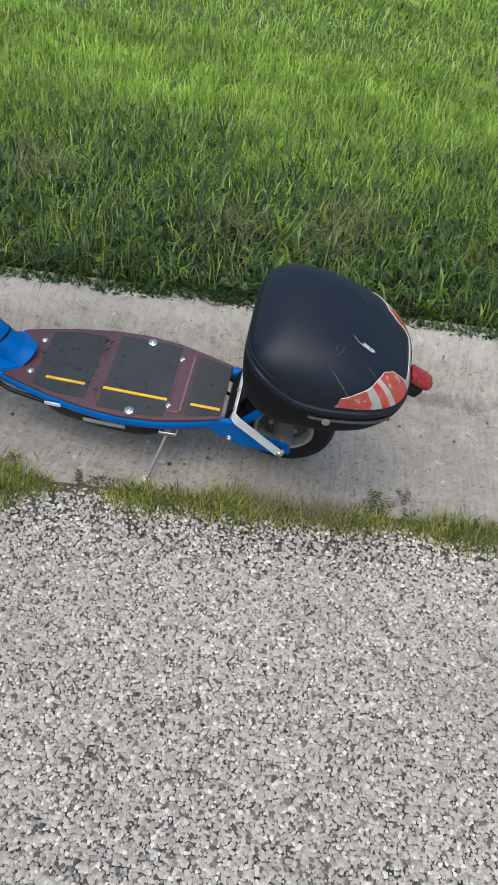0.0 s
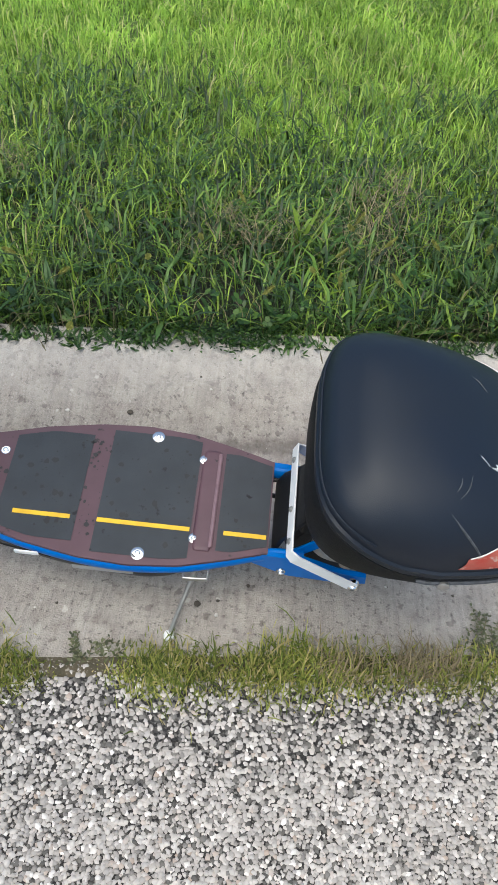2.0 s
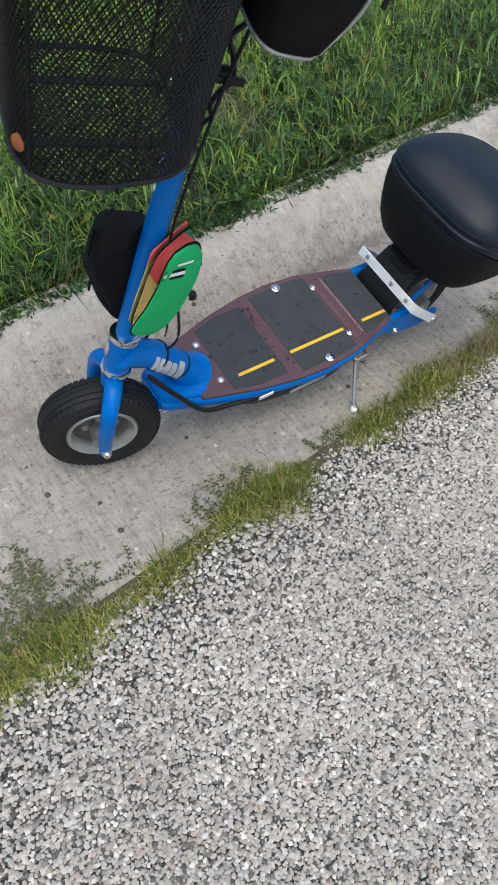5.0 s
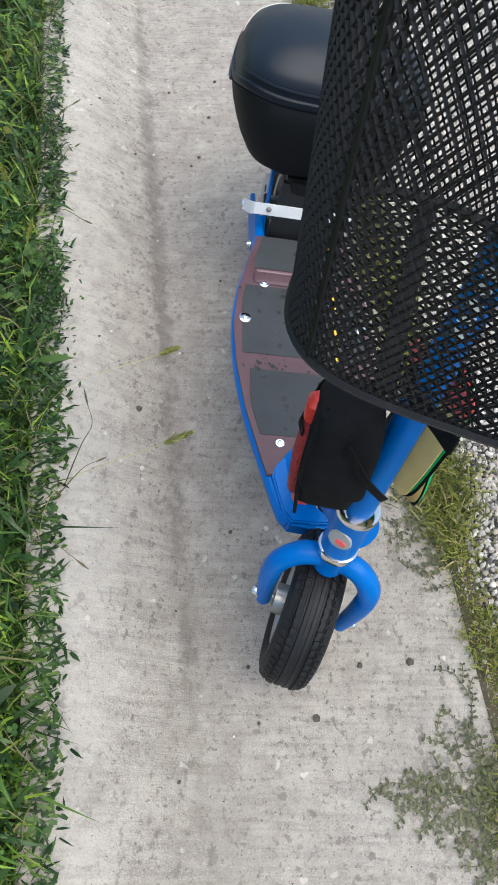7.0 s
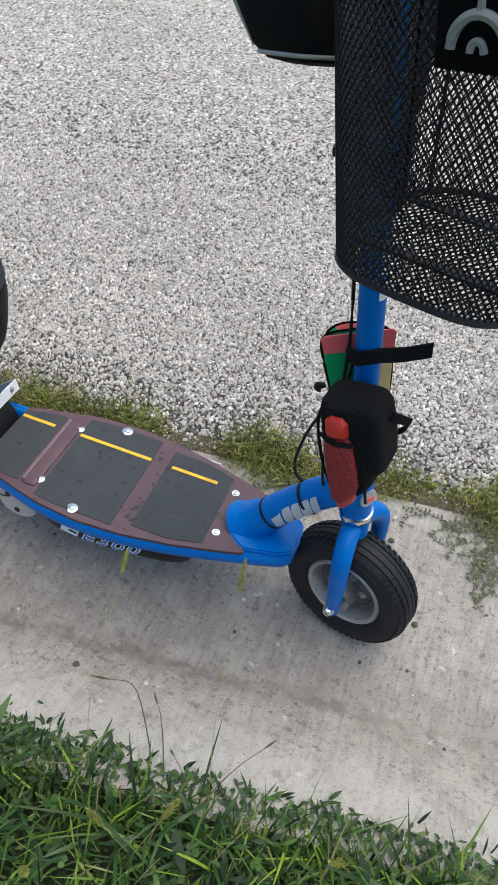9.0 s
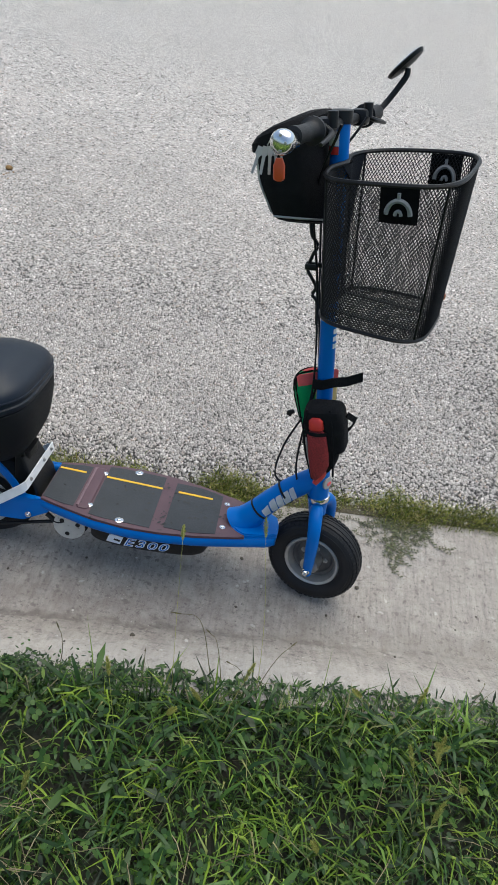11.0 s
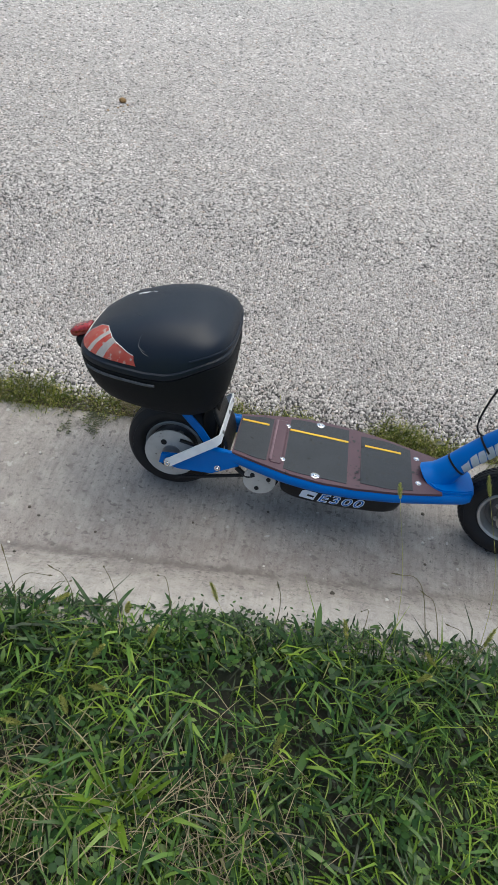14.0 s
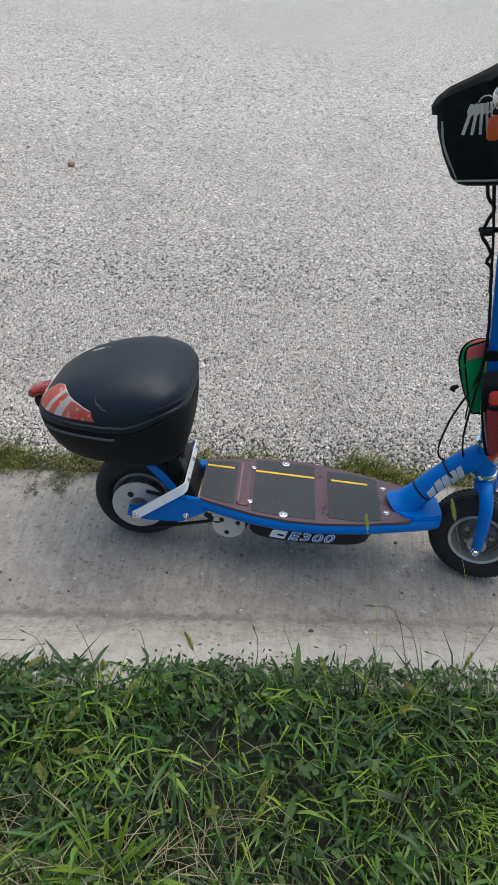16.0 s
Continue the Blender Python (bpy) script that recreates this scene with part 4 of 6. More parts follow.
def lid_patch(name, a0, a1, z0, z1, mat, parent, grow=1.006, n=10, k=6, thick=0.003, label="", slant=0.0):
    """A thin patch that follows the lid between two angles; z0 and z1 are functions of the angle."""
    bm = bmesh.new()
    grid = []
    for i in range(n + 1):
        row = []
        for j in range(k + 1):
            a = a0 + (a1 - a0) * i / n
            a += slant * j / k
            row.append(bm.verts.new(lid_point(a, z0(a) + (z1(a) - z0(a)) * j / k, grow)))
        grid.append(row)
    for i in range(n):
        for j in range(k):
            bm.faces.new((grid[i][j], grid[i + 1][j], grid[i + 1][j + 1], grid[i][j + 1]))
    bmesh.ops.solidify(bm, geom=bm.faces[:], thickness=thick)
    return part(name, bm, mat, parent, label)


def reflector_low(a):
    return 0.139 + 0.007 * min(1, abs(a - math.pi) / 1.5)


def reflector_top(a):
    return float(np.interp(abs(a - math.pi), (0, 0.24, 0.32, 0.50, 0.80, 1.05, 1.30, 1.52), (0.150, 0.154, 0.186, 0.196, 0.194, 0.188, 0.181, 0.168)))


for s in (-1, 1):
    reflector = None
    for e0, e1, mt, nm in ((1.545, 1.18, LENSSCUFF, "red_reflector"), (1.18, 1.02, WHITE, "white_reflector"), (1.02, 0.86, LENSSCUFF, "red_reflector"), (0.86, 0.74, WHITE, "white_reflector"), (0.74, 0.28, LENSSCUFF, "red_reflector"), (0.28, 0.0, WHITE, "white_reflector")):
        lid_patch(nm, math.pi + s * e0, math.pi + s * e1, reflector_low, reflector_top, mt, case, 1.006, slant=-s * 0.05 * (e1 > 0.2))
    edge = [lid_point(math.pi + s * e, reflector_top(math.pi + s * e), 1.008) for e in np.linspace(1.485, 0.0, 28)]
    part("reflector_edge", bm_tube(edge, 0.0010, 6, curve=False), WHITE, case, "thin pale edge of the reflector")
    part("hinge_bar", bm_tube([case_point(s * (math.pi / 2 + q), 0.104, 0.191, 0.194, 0.0, grow=1.004) for q in (0.72, 0.45, 0.2, 0, -0.03)], 0.0036, 8), SCUFF, case, "greyed plastic hinge strip")
part("case_lock", bm_revolve([(0.0095, 0), (0.0095, 0.004), (0.007, 0.006), (0.003, 0.006)], 20, Matrix.Translation((-0.014, 0.194, 0.100)) @ turned((0, 1, 0.1))), STEEL, case, "small round dull metal lock")
part("lid_crease", bm_tube([lid_point(1.72, z, 0.9995) for z in (0.165, 0.185, 0.206, 0.224)], [0.0006, 0.0018, 0.0020, 0.0006], 6), SCUFF, lid_ob, "grey scuff down the lid")
for a, z, b, y in ((1.95, 0.232, 2.5, 0.236), (2.0, 0.236, 2.3, 0.239), (2.35, 0.190, 2.46, 0.214), (3.5, 0.225, 3.8, 0.231), (4.72, 0.176, 4.45, 0.214), (4.735, 0.172, 4.60, 0.192)):
    part("scuff", bm_tube([lid_point(a + (b - a) * q, z + (y - z) * q, 0.9998) for q in (0, 0.3, 0.6, 1)], [0.0003, 0.0010, 0.0010, 0.0003], 5), SCUFF, lid_ob)
part("front_ridge", bm_tube([lid_point(a, 0.160, 1.0) for a in np.linspace(-1.25, 1.25, 21)], 0.0030, 6, curve=False), CASE, lid_ob)
lid_patch("scrape", 2.83, 2.91, lambda a: 0.217 + 0.004 * math.sin(30 * a), lambda a: 0.233 - 0.003 * math.sin(25 * a), PRINT, lid_ob, 1.004, 5, 2, 0.001, "pale scrape in the plastic")
LAMP = Matrix.Translation((-0.210, 0.014, 0.094)) @ pose(0, 0, 0, 0, -26, 0) @ Matrix.Scale(0.95, 4)
lamp = part("tail_lamp", bm_loft([[LAMP @ Vector((dx, y * k, z * k + 0.012)) for y, z in superellipse(0.026, 0.014, 3.0, 24)] for dx, k in ((0.028, 0.7), (0.024, 0.95), (0.010, 1.0), (-0.018, 1.0), (-0.030, 0.92), (-0.037, 0.62))]), LENSRED, case, "red bicycle tail lamp")
part("lamp_body", bm_loft([[LAMP @ Vector((dx, y * k, z * k - 0.020)) for y, z in superellipse(0.026, 0.022, 3.0, 24)] for dx, k in ((0.032, 0.7), (0.028, 0.95), (0.0, 1.0), (-0.024, 0.95), (-0.032, 0.6))]), BLACK, lamp)
part("lamp_bracket", bm_tube([(-0.165, 0.0, 0.055), (-0.192, 0.0, 0.050), (-0.214, 0.006, 0.054), (-0.224, 0.010, 0.074)], 0.007, 10), BLACK, case)

# ---------------------------------------------------------------- basket in front of the stem
basket = thing("mesh_basket", STEERED, "black wire mesh basket hung in front of the scooter stem", "basket")
B_LOW, B_TOP = 0.56, 0.874


def basket_place(x, y, h):
    """Height of the wall's point: the rim slopes sideways, the floor dips to the front, and the back bows round the stem."""
    bow = 0.020 * math.exp(-((y / 0.035) ** 2)) * max(0.0, 1 - (x - 0.004) / 0.05)
    return Vector((x + bow, y, B_LOW + (B_TOP - B_LOW) * h + 0.05 * y * h - 0.12 * (x - 0.08) * (1 - h)))


def basket_point(a, h):
    """A point of the D-shaped wall at the angle a and the height share h."""
    hw, depth, x0 = 0.158 + 0.034 * h, 0.244 + 0.040 * h, 0.006
    c, s = math.cos(a), math.sin(a)
    x = math.copysign(abs(c) ** (2 / 3.8), c)
    y = math.copysign(abs(s) ** (2 / 3.8), s) * hw - 0.014
    x = x0 + (x + 1) / 2 * depth
    return basket_place(x, y * (1 - 0.17 * (y > 0) * max(0.0, 1 - (x - x0) / 0.13)), h)


def basket_ring(h, n=120):
    return [tuple(basket_point(2 * math.pi * k / n, h)) for k in range(n)]


def ribbon(pts, bm, thick=0.0010, depth=0.0017):
    """One strand of expanded metal: a flat strand that stands on edge in the wall."""
    rings = []
    for k, q in enumerate(pts):
        out = Vector((q.x - 0.13, q.y + 0.014, 0)).normalized()
        way = (pts[min(k + 1, len(pts) - 1)] - pts[max(k - 1, 0)]).normalized()
        side = way.cross(out).normalized()
        rings.append([bm.verts.new(q + p) for p in (out * depth, side * thick, -out * depth, -side * thick)])
    for a, b in zip(rings, rings[1:]):
        for k in range(4):
            bm.faces.new((a[k], a[(k + 1) % 4], b[(k + 1) % 4], b[k]))


def wall_mesh():
    bm = bmesh.new()
    n = 140
    table = np.array([basket_point(2 * math.pi * k / 720, 0.5) for k in range(721)])
    seg = np.concatenate([[0], np.cumsum(np.linalg.norm(np.diff(table, axis=0), axis=1))])
    angle = lambda share: float(np.interp(share % 1.0, seg / seg[-1], np.linspace(0, 2 * math.pi, 721)))
    steps = 22
    for way in (-1, 1):
        for i in range(n):
            pts = [basket_point(angle(i / n + way * 0.20 * k / steps), k / steps) for k in range(steps + 1)]
            ribbon(pts, bm)
    return bm


part("mesh_wall", wall_mesh(), BLACK, basket, "black diamond wire mesh")


def floor_z(x):
    return B_LOW - 0.12 * (x - 0.08)


def floor_mesh():
    bm = bmesh.new()
    ring = np.array([q[:2] for q in basket_ring(0.0)])
    for way in (-1, 1):
        for off in np.arange(-0.32, 0.34, 0.0085):
            d = np.array((1, way * 1.6)) / math.hypot(1, 1.6)
            nrm = np.array((-d[1], d[0]))
            hits = []
            for p, q in zip(ring, np.roll(ring, -1, axis=0)):
                a, b = p @ nrm - off, q @ nrm - off
                if a * b < 0:
                    hits.append(p + (q - p) * a / (a - b))
            if len(hits) == 2:
                bm_tube([(*hits[0], floor_z(hits[0][0])), (*hits[1], floor_z(hits[1][0]))], 0.0014, 3, curve=False, cap=False, bm=bm)
    return bm


part("mesh_floor", floor_mesh(), BLACK, basket)
for h, r in ((0.0, 0.0045), (1.0, 0.005)):
    ring = basket_ring(h, 60)
    part("hoop", bm_tube(ring + ring[:1], r, 6, curve=False, cap=False), BLACK, basket)
for y in (-0.085, 0.055):
    part("floor_wire", bm_strip([(0.014, y, floor_z(0.014)), (0.240, y, floor_z(0.240))], 0.016, 0.004, (0, 1, 0)), BLACK, basket)
for a in (0.75, -0.75, 2.4, -2.4):
    part("upright", bm_tube([basket_point(a, h) for h in np.linspace(0, 1, 6)], 0.003, 6, curve=False), BLACK, basket)
part("side_reflector", bm_revolve([(0.011, 0), (0.011, 0.005), (0.007, 0.007)], 20, Matrix.Translation(basket_point(0.55, 0.10)) @ turned((0.8, 0.6, 0))), AMBER, basket, "round amber reflector")


def back_panel():
    """Solid sheet inside the back of the basket, wide at the rim and narrowing to the stem at its foot."""
    bm = bmesh.new()
    rows = []
    for share in np.linspace(0, 1, 31):
        row = []
        for h in np.linspace(0.03, 0.99, 12):
            hw, depth, x0 = 0.158 + 0.034 * h, 0.244 + 0.040 * h, 0.006
            lo, hi = np.interp(h, (0, 0.8, 1), (0.034, 0.030, -0.020)), np.interp(h, (0, 0.3, 1), (0.060, 0.085, 0.150))
            y = lo + (hi - lo) * share
            x = x0 + depth / 2 * (1 - (1 - min(0.99, abs(y / hw)) ** 3.8) ** (1 / 3.8))
            y -= 0.014
            row.append(bm.verts.new(basket_place(x, y * (1 - 0.17 * (y > 0) * max(0.0, 1 - (x - x0) / 0.13)), h) + Vector((0.005, 0, 0))))
        rows.append(row)
    for p, q in zip(rows, rows[1:]):
        for k in range(11):
            bm.faces.new((p[k], p[k + 1], q[k + 1], q[k]))
    bmesh.ops.solidify(bm, geom=bm.faces[:], thickness=0.003)
    return bm


part("back_panel", back_panel(), PANEL, basket, "solid dark navy-grey sheet inside the back of the basket")
for y in (-0.03, 0.03):
    part("rivet", bm_bolt(0.005, 0.004, 0.007, Matrix.Translation((0.038, 0.004, 0.655 + y)) @ turned((1, 0, 0))), CHROME, basket)


def side_point(x, side, h, out=0.003):
    """A point of the basket's side wall at the distance x along it."""
    hw, depth, x0 = 0.158 + 0.034 * h, 0.244 + 0.040 * h, 0.006
    w = (x - x0) / depth * 2 - 1
    y = side * hw * (1 - abs(w) ** 3.8) ** (1 / 3.8) - 0.014
    return basket_place(x, y, h) + Vector((0, side * out, 0))


def badge(x, side, h):
    bm = bmesh.new()
    rows = [[bm.verts.new(side_point(x + dx, side, h + dh)) for dh in (-0.11, -0.033, 0.043, 0.105)] for dx in (-0.037, -0.0185, 0, 0.0185, 0.037)]
    for p, q in zip(rows, rows[1:]):
        for k in range(3):
            bm.faces.new((p[k], p[k + 1], q[k + 1], q[k]))
    bmesh.ops.solidify(bm, geom=bm.faces[:], thickness=0.003)
    plate = part("badge", bm, FABRIC, basket, "square black cloth badge with pale arch mark")
    for out in (0.005, -0.005):
        pts = [side_point(x + 0.023 * math.cos(t), side, h - 0.055 + 0.085 * math.sin(t), out) for t in np.linspace(0.0, math.pi, 11)]
        part("arch_mark", bm_tube(pts, 0.0048, 6, 2), CASTGREY, plate)
        pts = [side_point(x, side, h + q, out) for q in (0.03, 0.075)]
        part("arch_mark", bm_tube(pts, 0.0035, 6), CASTGREY, plate)
        pts = [side_point(x + 0.006 * math.cos(t), side, h - 0.06 + 0.028 * math.sin(t), out) for t in np.linspace(0.0, math.pi, 7)]
        part("arch_mark", bm_tube(pts, 0.0035, 6, 2), CASTGREY, plate)


badge(0.182, -1, 0.885)
badge(0.205, 1, 0.88)

# ---------------------------------------------------------------- bags and small things on the stem
hb = thing("handlebar_bag", STEERED, "black fabric bag hanging behind the handlebar with grey piping", "bag")
part("bag_body", bm_loft([[(-0.084 + x + cx, y - 0.012, z + 0.05 * abs(y) - 0.15 * y + 3.0 * x * max(0.0, z - 0.80)) for x, y in superellipse(a, b, 3.8, 44)] for z, a, b, cx in ((0.738, 0.030, 0.084, 0.022), (0.742, 0.043, 0.106, 0.018), (0.756, 0.052, 0.118, 0.012), (0.80, 0.060, 0.126, 0.001), (0.86, 0.064, 0.130, -0.008), (0.915, 0.062, 0.130, -0.012), (0.926, 0.054, 0.122, -0.012))]), FABRIC, hb)
hem = [(-0.069 + x, y - 0.012, 0.748 + 0.05 * abs(y) - 0.15 * y) for x, y in superellipse(0.0480, 0.1135, 3.8, 44)]
part("piping", bm_tube(hem + hem[:1], 0.0026, 6, curve=False, cap=False), SILVER, hb, "grey reflective piping round the bottom edge")
for s in (-1, 1):
    part("piping", bm_tube([(-0.106, s * 0.108 - 0.012, 0.752 + 0.05 * 0.108 - 0.15 * (s * 0.108 - 0.012)), (-0.132, s * 0.118 - 0.012, 0.82 - 0.15 * s * 0.11), (-0.138, s * 0.120 - 0.012, 0.868 - 0.15 * s * 0.11)], 0.0024, 6), SILVER, hb, "grey reflective piping up the corner")
part("bag_flap", bm_loft([[(-0.092 + x, y - 0.012, z + 0.42 * x - 0.8 * y * y - 0.10 * y - 0.006) for x, y in superellipse(a, b, 3.4, 40)] for z, a, b in ((0.918, 0.066, 0.118), (0.926, 0.078, 0.126), (0.942, 0.080, 0.128), (0.954, 0.070, 0.118), (0.961, 0.046, 0.088))]), FABRIC, hb)
part("screw", bm_bolt(0.005, 0.004, 0.008, Matrix.Translation((-0.050, 0.116, 0.850)) @ turned((0.1, 1, 0))), CHROME, hb)
part("zip_pull", bm_tube([(-0.150, 0.116, 0.905), (-0.152, 0.122, 0.890), (-0.150, 0.123, 0.862)], 0.004, 6), RED, hb, "red cord zip pull")
part("cord_end", bm_tube([(-0.150, 0.123, 0.864), (-0.149, 0.123, 0.845), (-0.147, 0.122, 0.822)], [0.003, 0.0042, 0.0042], 6), BLACK, hb)

pouch = thing("bottle_pouch", STEERED, "black stem pouch with red mesh side pocket", "pouch")
TILT = Matrix.Translation((0.031, -0.063, 0.214)) @ pose(0, 0, 0, 4, -5, 6)


def squashed(levels, e=3.4, n=32, m=TILT):
    """Rings of a soft bag: (height, half length, half width, shift along, shift across)."""
    return [[m @ Vector((x + cx, y + cy, z + (1.1 * max(0.0, x + 0.01)) * min(1.0, max(0.0, -0.01 - z) / 0.05))) for x, y in superellipse(a, b, e, n)] for z, a, b, cx, cy in levels]


part("pouch_body", bm_loft(squashed([(-0.108, 0.024, 0.020, -0.010, 0), (-0.102, 0.036, 0.032, -0.008, 0), (-0.060, 0.046, 0.040, -0.002, 0), (-0.01, 0.050, 0.043, 0.002, 0), (0.05, 0.051, 0.043, 0.002, 0), (0.088, 0.049, 0.041, 0.000, 0), (0.100, 0.045, 0.037, -0.002, 0), (0.105, 0.034, 0.027, -0.002, 0)], 4.6)), FABRIC, pouch)
part("mesh_pocket", bm_loft(squashed([(-0.094, 0.017, 0.008, -0.012, -0.036), (-0.084, 0.024, 0.010, -0.012, -0.039), (-0.02, 0.026, 0.011, -0.012, -0.043), (0.046, 0.023, 0.010, -0.014, -0.042), (0.056, 0.016, 0.006, -0.014, -0.040)], 4.0, 24)), MESHRED, pouch, "red mesh pocket")
part("bottle_cap", bm_loft(squashed([(0.054, 0.012, 0.008, -0.014, -0.040), (0.060, 0.019, 0.012, -0.014, -0.041), (0.082, 0.018, 0.012, -0.014, -0.040), (0.090, 0.010, 0.008, -0.014, -0.038)], 2.6, 20)), REDPLASTIC, pouch, "glossy red cap")
part("pocket_hem", bm_strip([TILT @ Vector((-0.044, -0.040, 0.049)), TILT @ Vector((-0.030, -0.050, 0.049)), TILT @ Vector((-0.010, -0.055, 0.049)), TILT @ Vector((0.012, -0.050, 0.049))], 0.009, 0.003, (0, 0, 1)), FABRIC, pouch)
part("red_hem", bm_loft(squashed([(-0.118, 0.015, 0.008, -0.016, -0.026), (-0.110, 0.020, 0.011, -0.016, -0.028), (-0.098, 0.017, 0.009, -0.014, -0.032)], 2.6, 20)), REDPLASTIC, pouch, "red cloth hem")
for s in (-0.046, 0.024):
    part("seam_piping", bm_tube([TILT @ Vector((s * 0.8, -0.034, -0.085)), TILT @ Vector((s, -0.041, -0.01)), TILT @ Vector((s, -0.041, 0.07)), TILT @ Vector((s * 0.8, -0.030, 0.106))], 0.0028, 6, 4), FABRIC, pouch)
part("grey_strip", bm_strip([TILT @ Vector((-0.043, -0.036, 0.030)), TILT @ Vector((-0.0415, -0.0415, -0.015)), TILT @ Vector((-0.037, -0.0375, -0.070))], 0.006, 0.0025, (1, -1, 0)), SILVER, pouch, "grey reflective strip beside the pocket")
part("strap", bm_strip([(-0.026, -0.020, 0.345), (0.000, -0.030, 0.350), (0.026, -0.006, 0.352), (0.050, 0.020, 0.348), (0.088, 0.034, 0.362)], 0.026, 0.004, (0, 0, 1)), FABRIC, pouch)
part("strap", bm_strip([(0.080, -0.066, 0.300), (0.094, -0.030, 0.270), (0.075, 0.000, 0.230), (0.050, 0.010, 0.200)], 0.016, 0.003, (0.3, 0.3, 1)), FABRIC, pouch)

stembag = thing("striped_bag", STEERED, "small green, yellow and red canvas bag strapped to the stem", "bag")
BAG_CENTRE = Vector((-0.042, 0.0, 0.285))
BAG_SIDE = ((-0.024, 0.118), (0.006, 0.126), (0.034, 0.118), (0.052, 0.094), (0.060, 0.050), (0.058, 0.0), (0.050, -0.052), (0.034, -0.092), (0.006, -0.120), (-0.028, -0.122), (-0.058, -0.108), (-0.062, -0.080), (-0.046, -0.030), (-0.036, 0.030), (-0.034, 0.090))


def bag_outline(y, grow=1.0):
    """The rounded side shape of the bag, at the depth y."""
    pts = smooth_path([(-x, 0, z) for x, z in BAG_SIDE] + [(-BAG_SIDE[0][0], 0, BAG_SIDE[0][1])], 3)[:-1]
    return [BAG_CENTRE + Vector((p.x * grow, y, p.z * grow)) for p in pts]


part("green_panel", bm_loft([bag_outline(0.080), bag_outline(0.096, 0.99), bag_outline(0.103, 0.93), bag_outline(0.106, 0.7)]), GREEN, stembag, "green canvas side")


def inner_outline(y, grow=1.0):
    """The straighter side of the bag against the stem: a tapering panel with a flat top."""
    out = []
    for q in bag_outline(0):
        d = q - BAG_CENTRE
        c, h = d.x / 0.072, d.z / 0.108
        k = (abs(c) ** 6 + abs(h) ** 6) ** (-1 / 6)
        z = h * k * 0.108
        out.append(BAG_CENTRE + Vector((c * k * 0.072 * (0.94 + 0.06 * z / 0.108) * grow, y, z * grow)))
    return out


part("inner_panel", bm_loft([inner_outline(0.024, 0.90), inner_outline(0.028, 0.98), inner_outline(0.032)]), GREEN, stembag)
wall = [inner_outline(0.032), [a.lerp(b, 0.45) for a, b in zip(inner_outline(0.046), bag_outline(0.050, 1.02))], bag_outline(0.066, 1.01), bag_outline(0.080)]
count = len(wall[0])


def wall_band(name, k0, k1, mat):
    """A stretch of the wall between the bag's two sides."""
    bm = bmesh.new()
    rows = [[bm.verts.new(r[k % count]) for r in wall] for k in range(k0, k1 + 1)]
    for p, q in zip(rows, rows[1:]):
        for k in range(3):
            bm.faces.new((p[k], p[k + 1], q[k + 1], q[k]))
    bmesh.ops.solidify(bm, geom=bm.faces[:], thickness=0.002)
    return part(name, bm, mat, stembag)


wall_band("green_wall", 6, 27, GREEN)
wall_band("yellow_wall", 27, 39, YELLOW)
wall_band("red_wall", 39, 51, RED)
# inner side: yellow half and red top band
part("yellow_panel", bm_prism([(-0.002, 0.072), (0.067, 0.072), (0.066, -0.030), (0.062, -0.088), (0.052, -0.102), (-0.002, -0.104)], 0, 0.004, 0.001, Matrix.Translation(BAG_CENTRE + Vector((0, 0.026, 0))) @ pose(0, 0, 0, 90, 0, 0)), YELLOW, stembag)
part("red_band", bm_prism([(-0.068, 0.070), (0.068, 0.070), (0.070, 0.100), (0.062, 0.106), (-0.062, 0.106), (-0.070, 0.100)], 0, 0.005, 0.001, Matrix.Translation(BAG_CENTRE + Vector((0, 0.026, 0))) @ pose(0, 0, 0, 90, 0, 0)), RED, stembag)
for ring in (bag_outline(0.080, 1.01), inner_outline(0.030)):
    part("piping", bm_tube(ring + ring[:1], 0.0035, 6, curve=False, cap=False), FABRIC, stembag)
part("reflective_strip", bm_strip([BAG_CENTRE + Vector((0.034, 0.102, 0.070)), BAG_CENTRE + Vector((0.0, 0.108, 0.072)), BAG_CENTRE + Vector((-0.056, 0.100, 0.062))], 0.010, 0.002, (0, 0, 1)), PRINT, stembag)
for dz in (-0.009, 0.009):
    part("strip_border", bm_strip([BAG_CENTRE + Vector((0.034, 0.101, 0.070 + dz)), BAG_CENTRE + Vector((0.0, 0.107, 0.072 + dz)), BAG_CENTRE + Vector((-0.056, 0.099, 0.062 + dz))], 0.009, 0.003, (0, 0, 1)), FABRIC, stembag)
part("printed_mark", bm_box(0.034, 0.002, 0.006, BAG_CENTRE + Vector((-0.008, 0.106, 0.096)), 0.0005, 1), PRINT, stembag)
part("toggle", bm_tube([(-0.112, 0.080, 0.262), (-0.128, 0.084, 0.256), (-0.134, 0.086, 0.245)], [0.006, 0.009, 0.009], 12), BLACK, stembag)
part("cord", bm_tube([(-0.075, 0.085, 0.205), (-0.080, 0.090, 0.175), (-0.086, 0.088, 0.140)], 0.003, 6), BLACK, stembag)

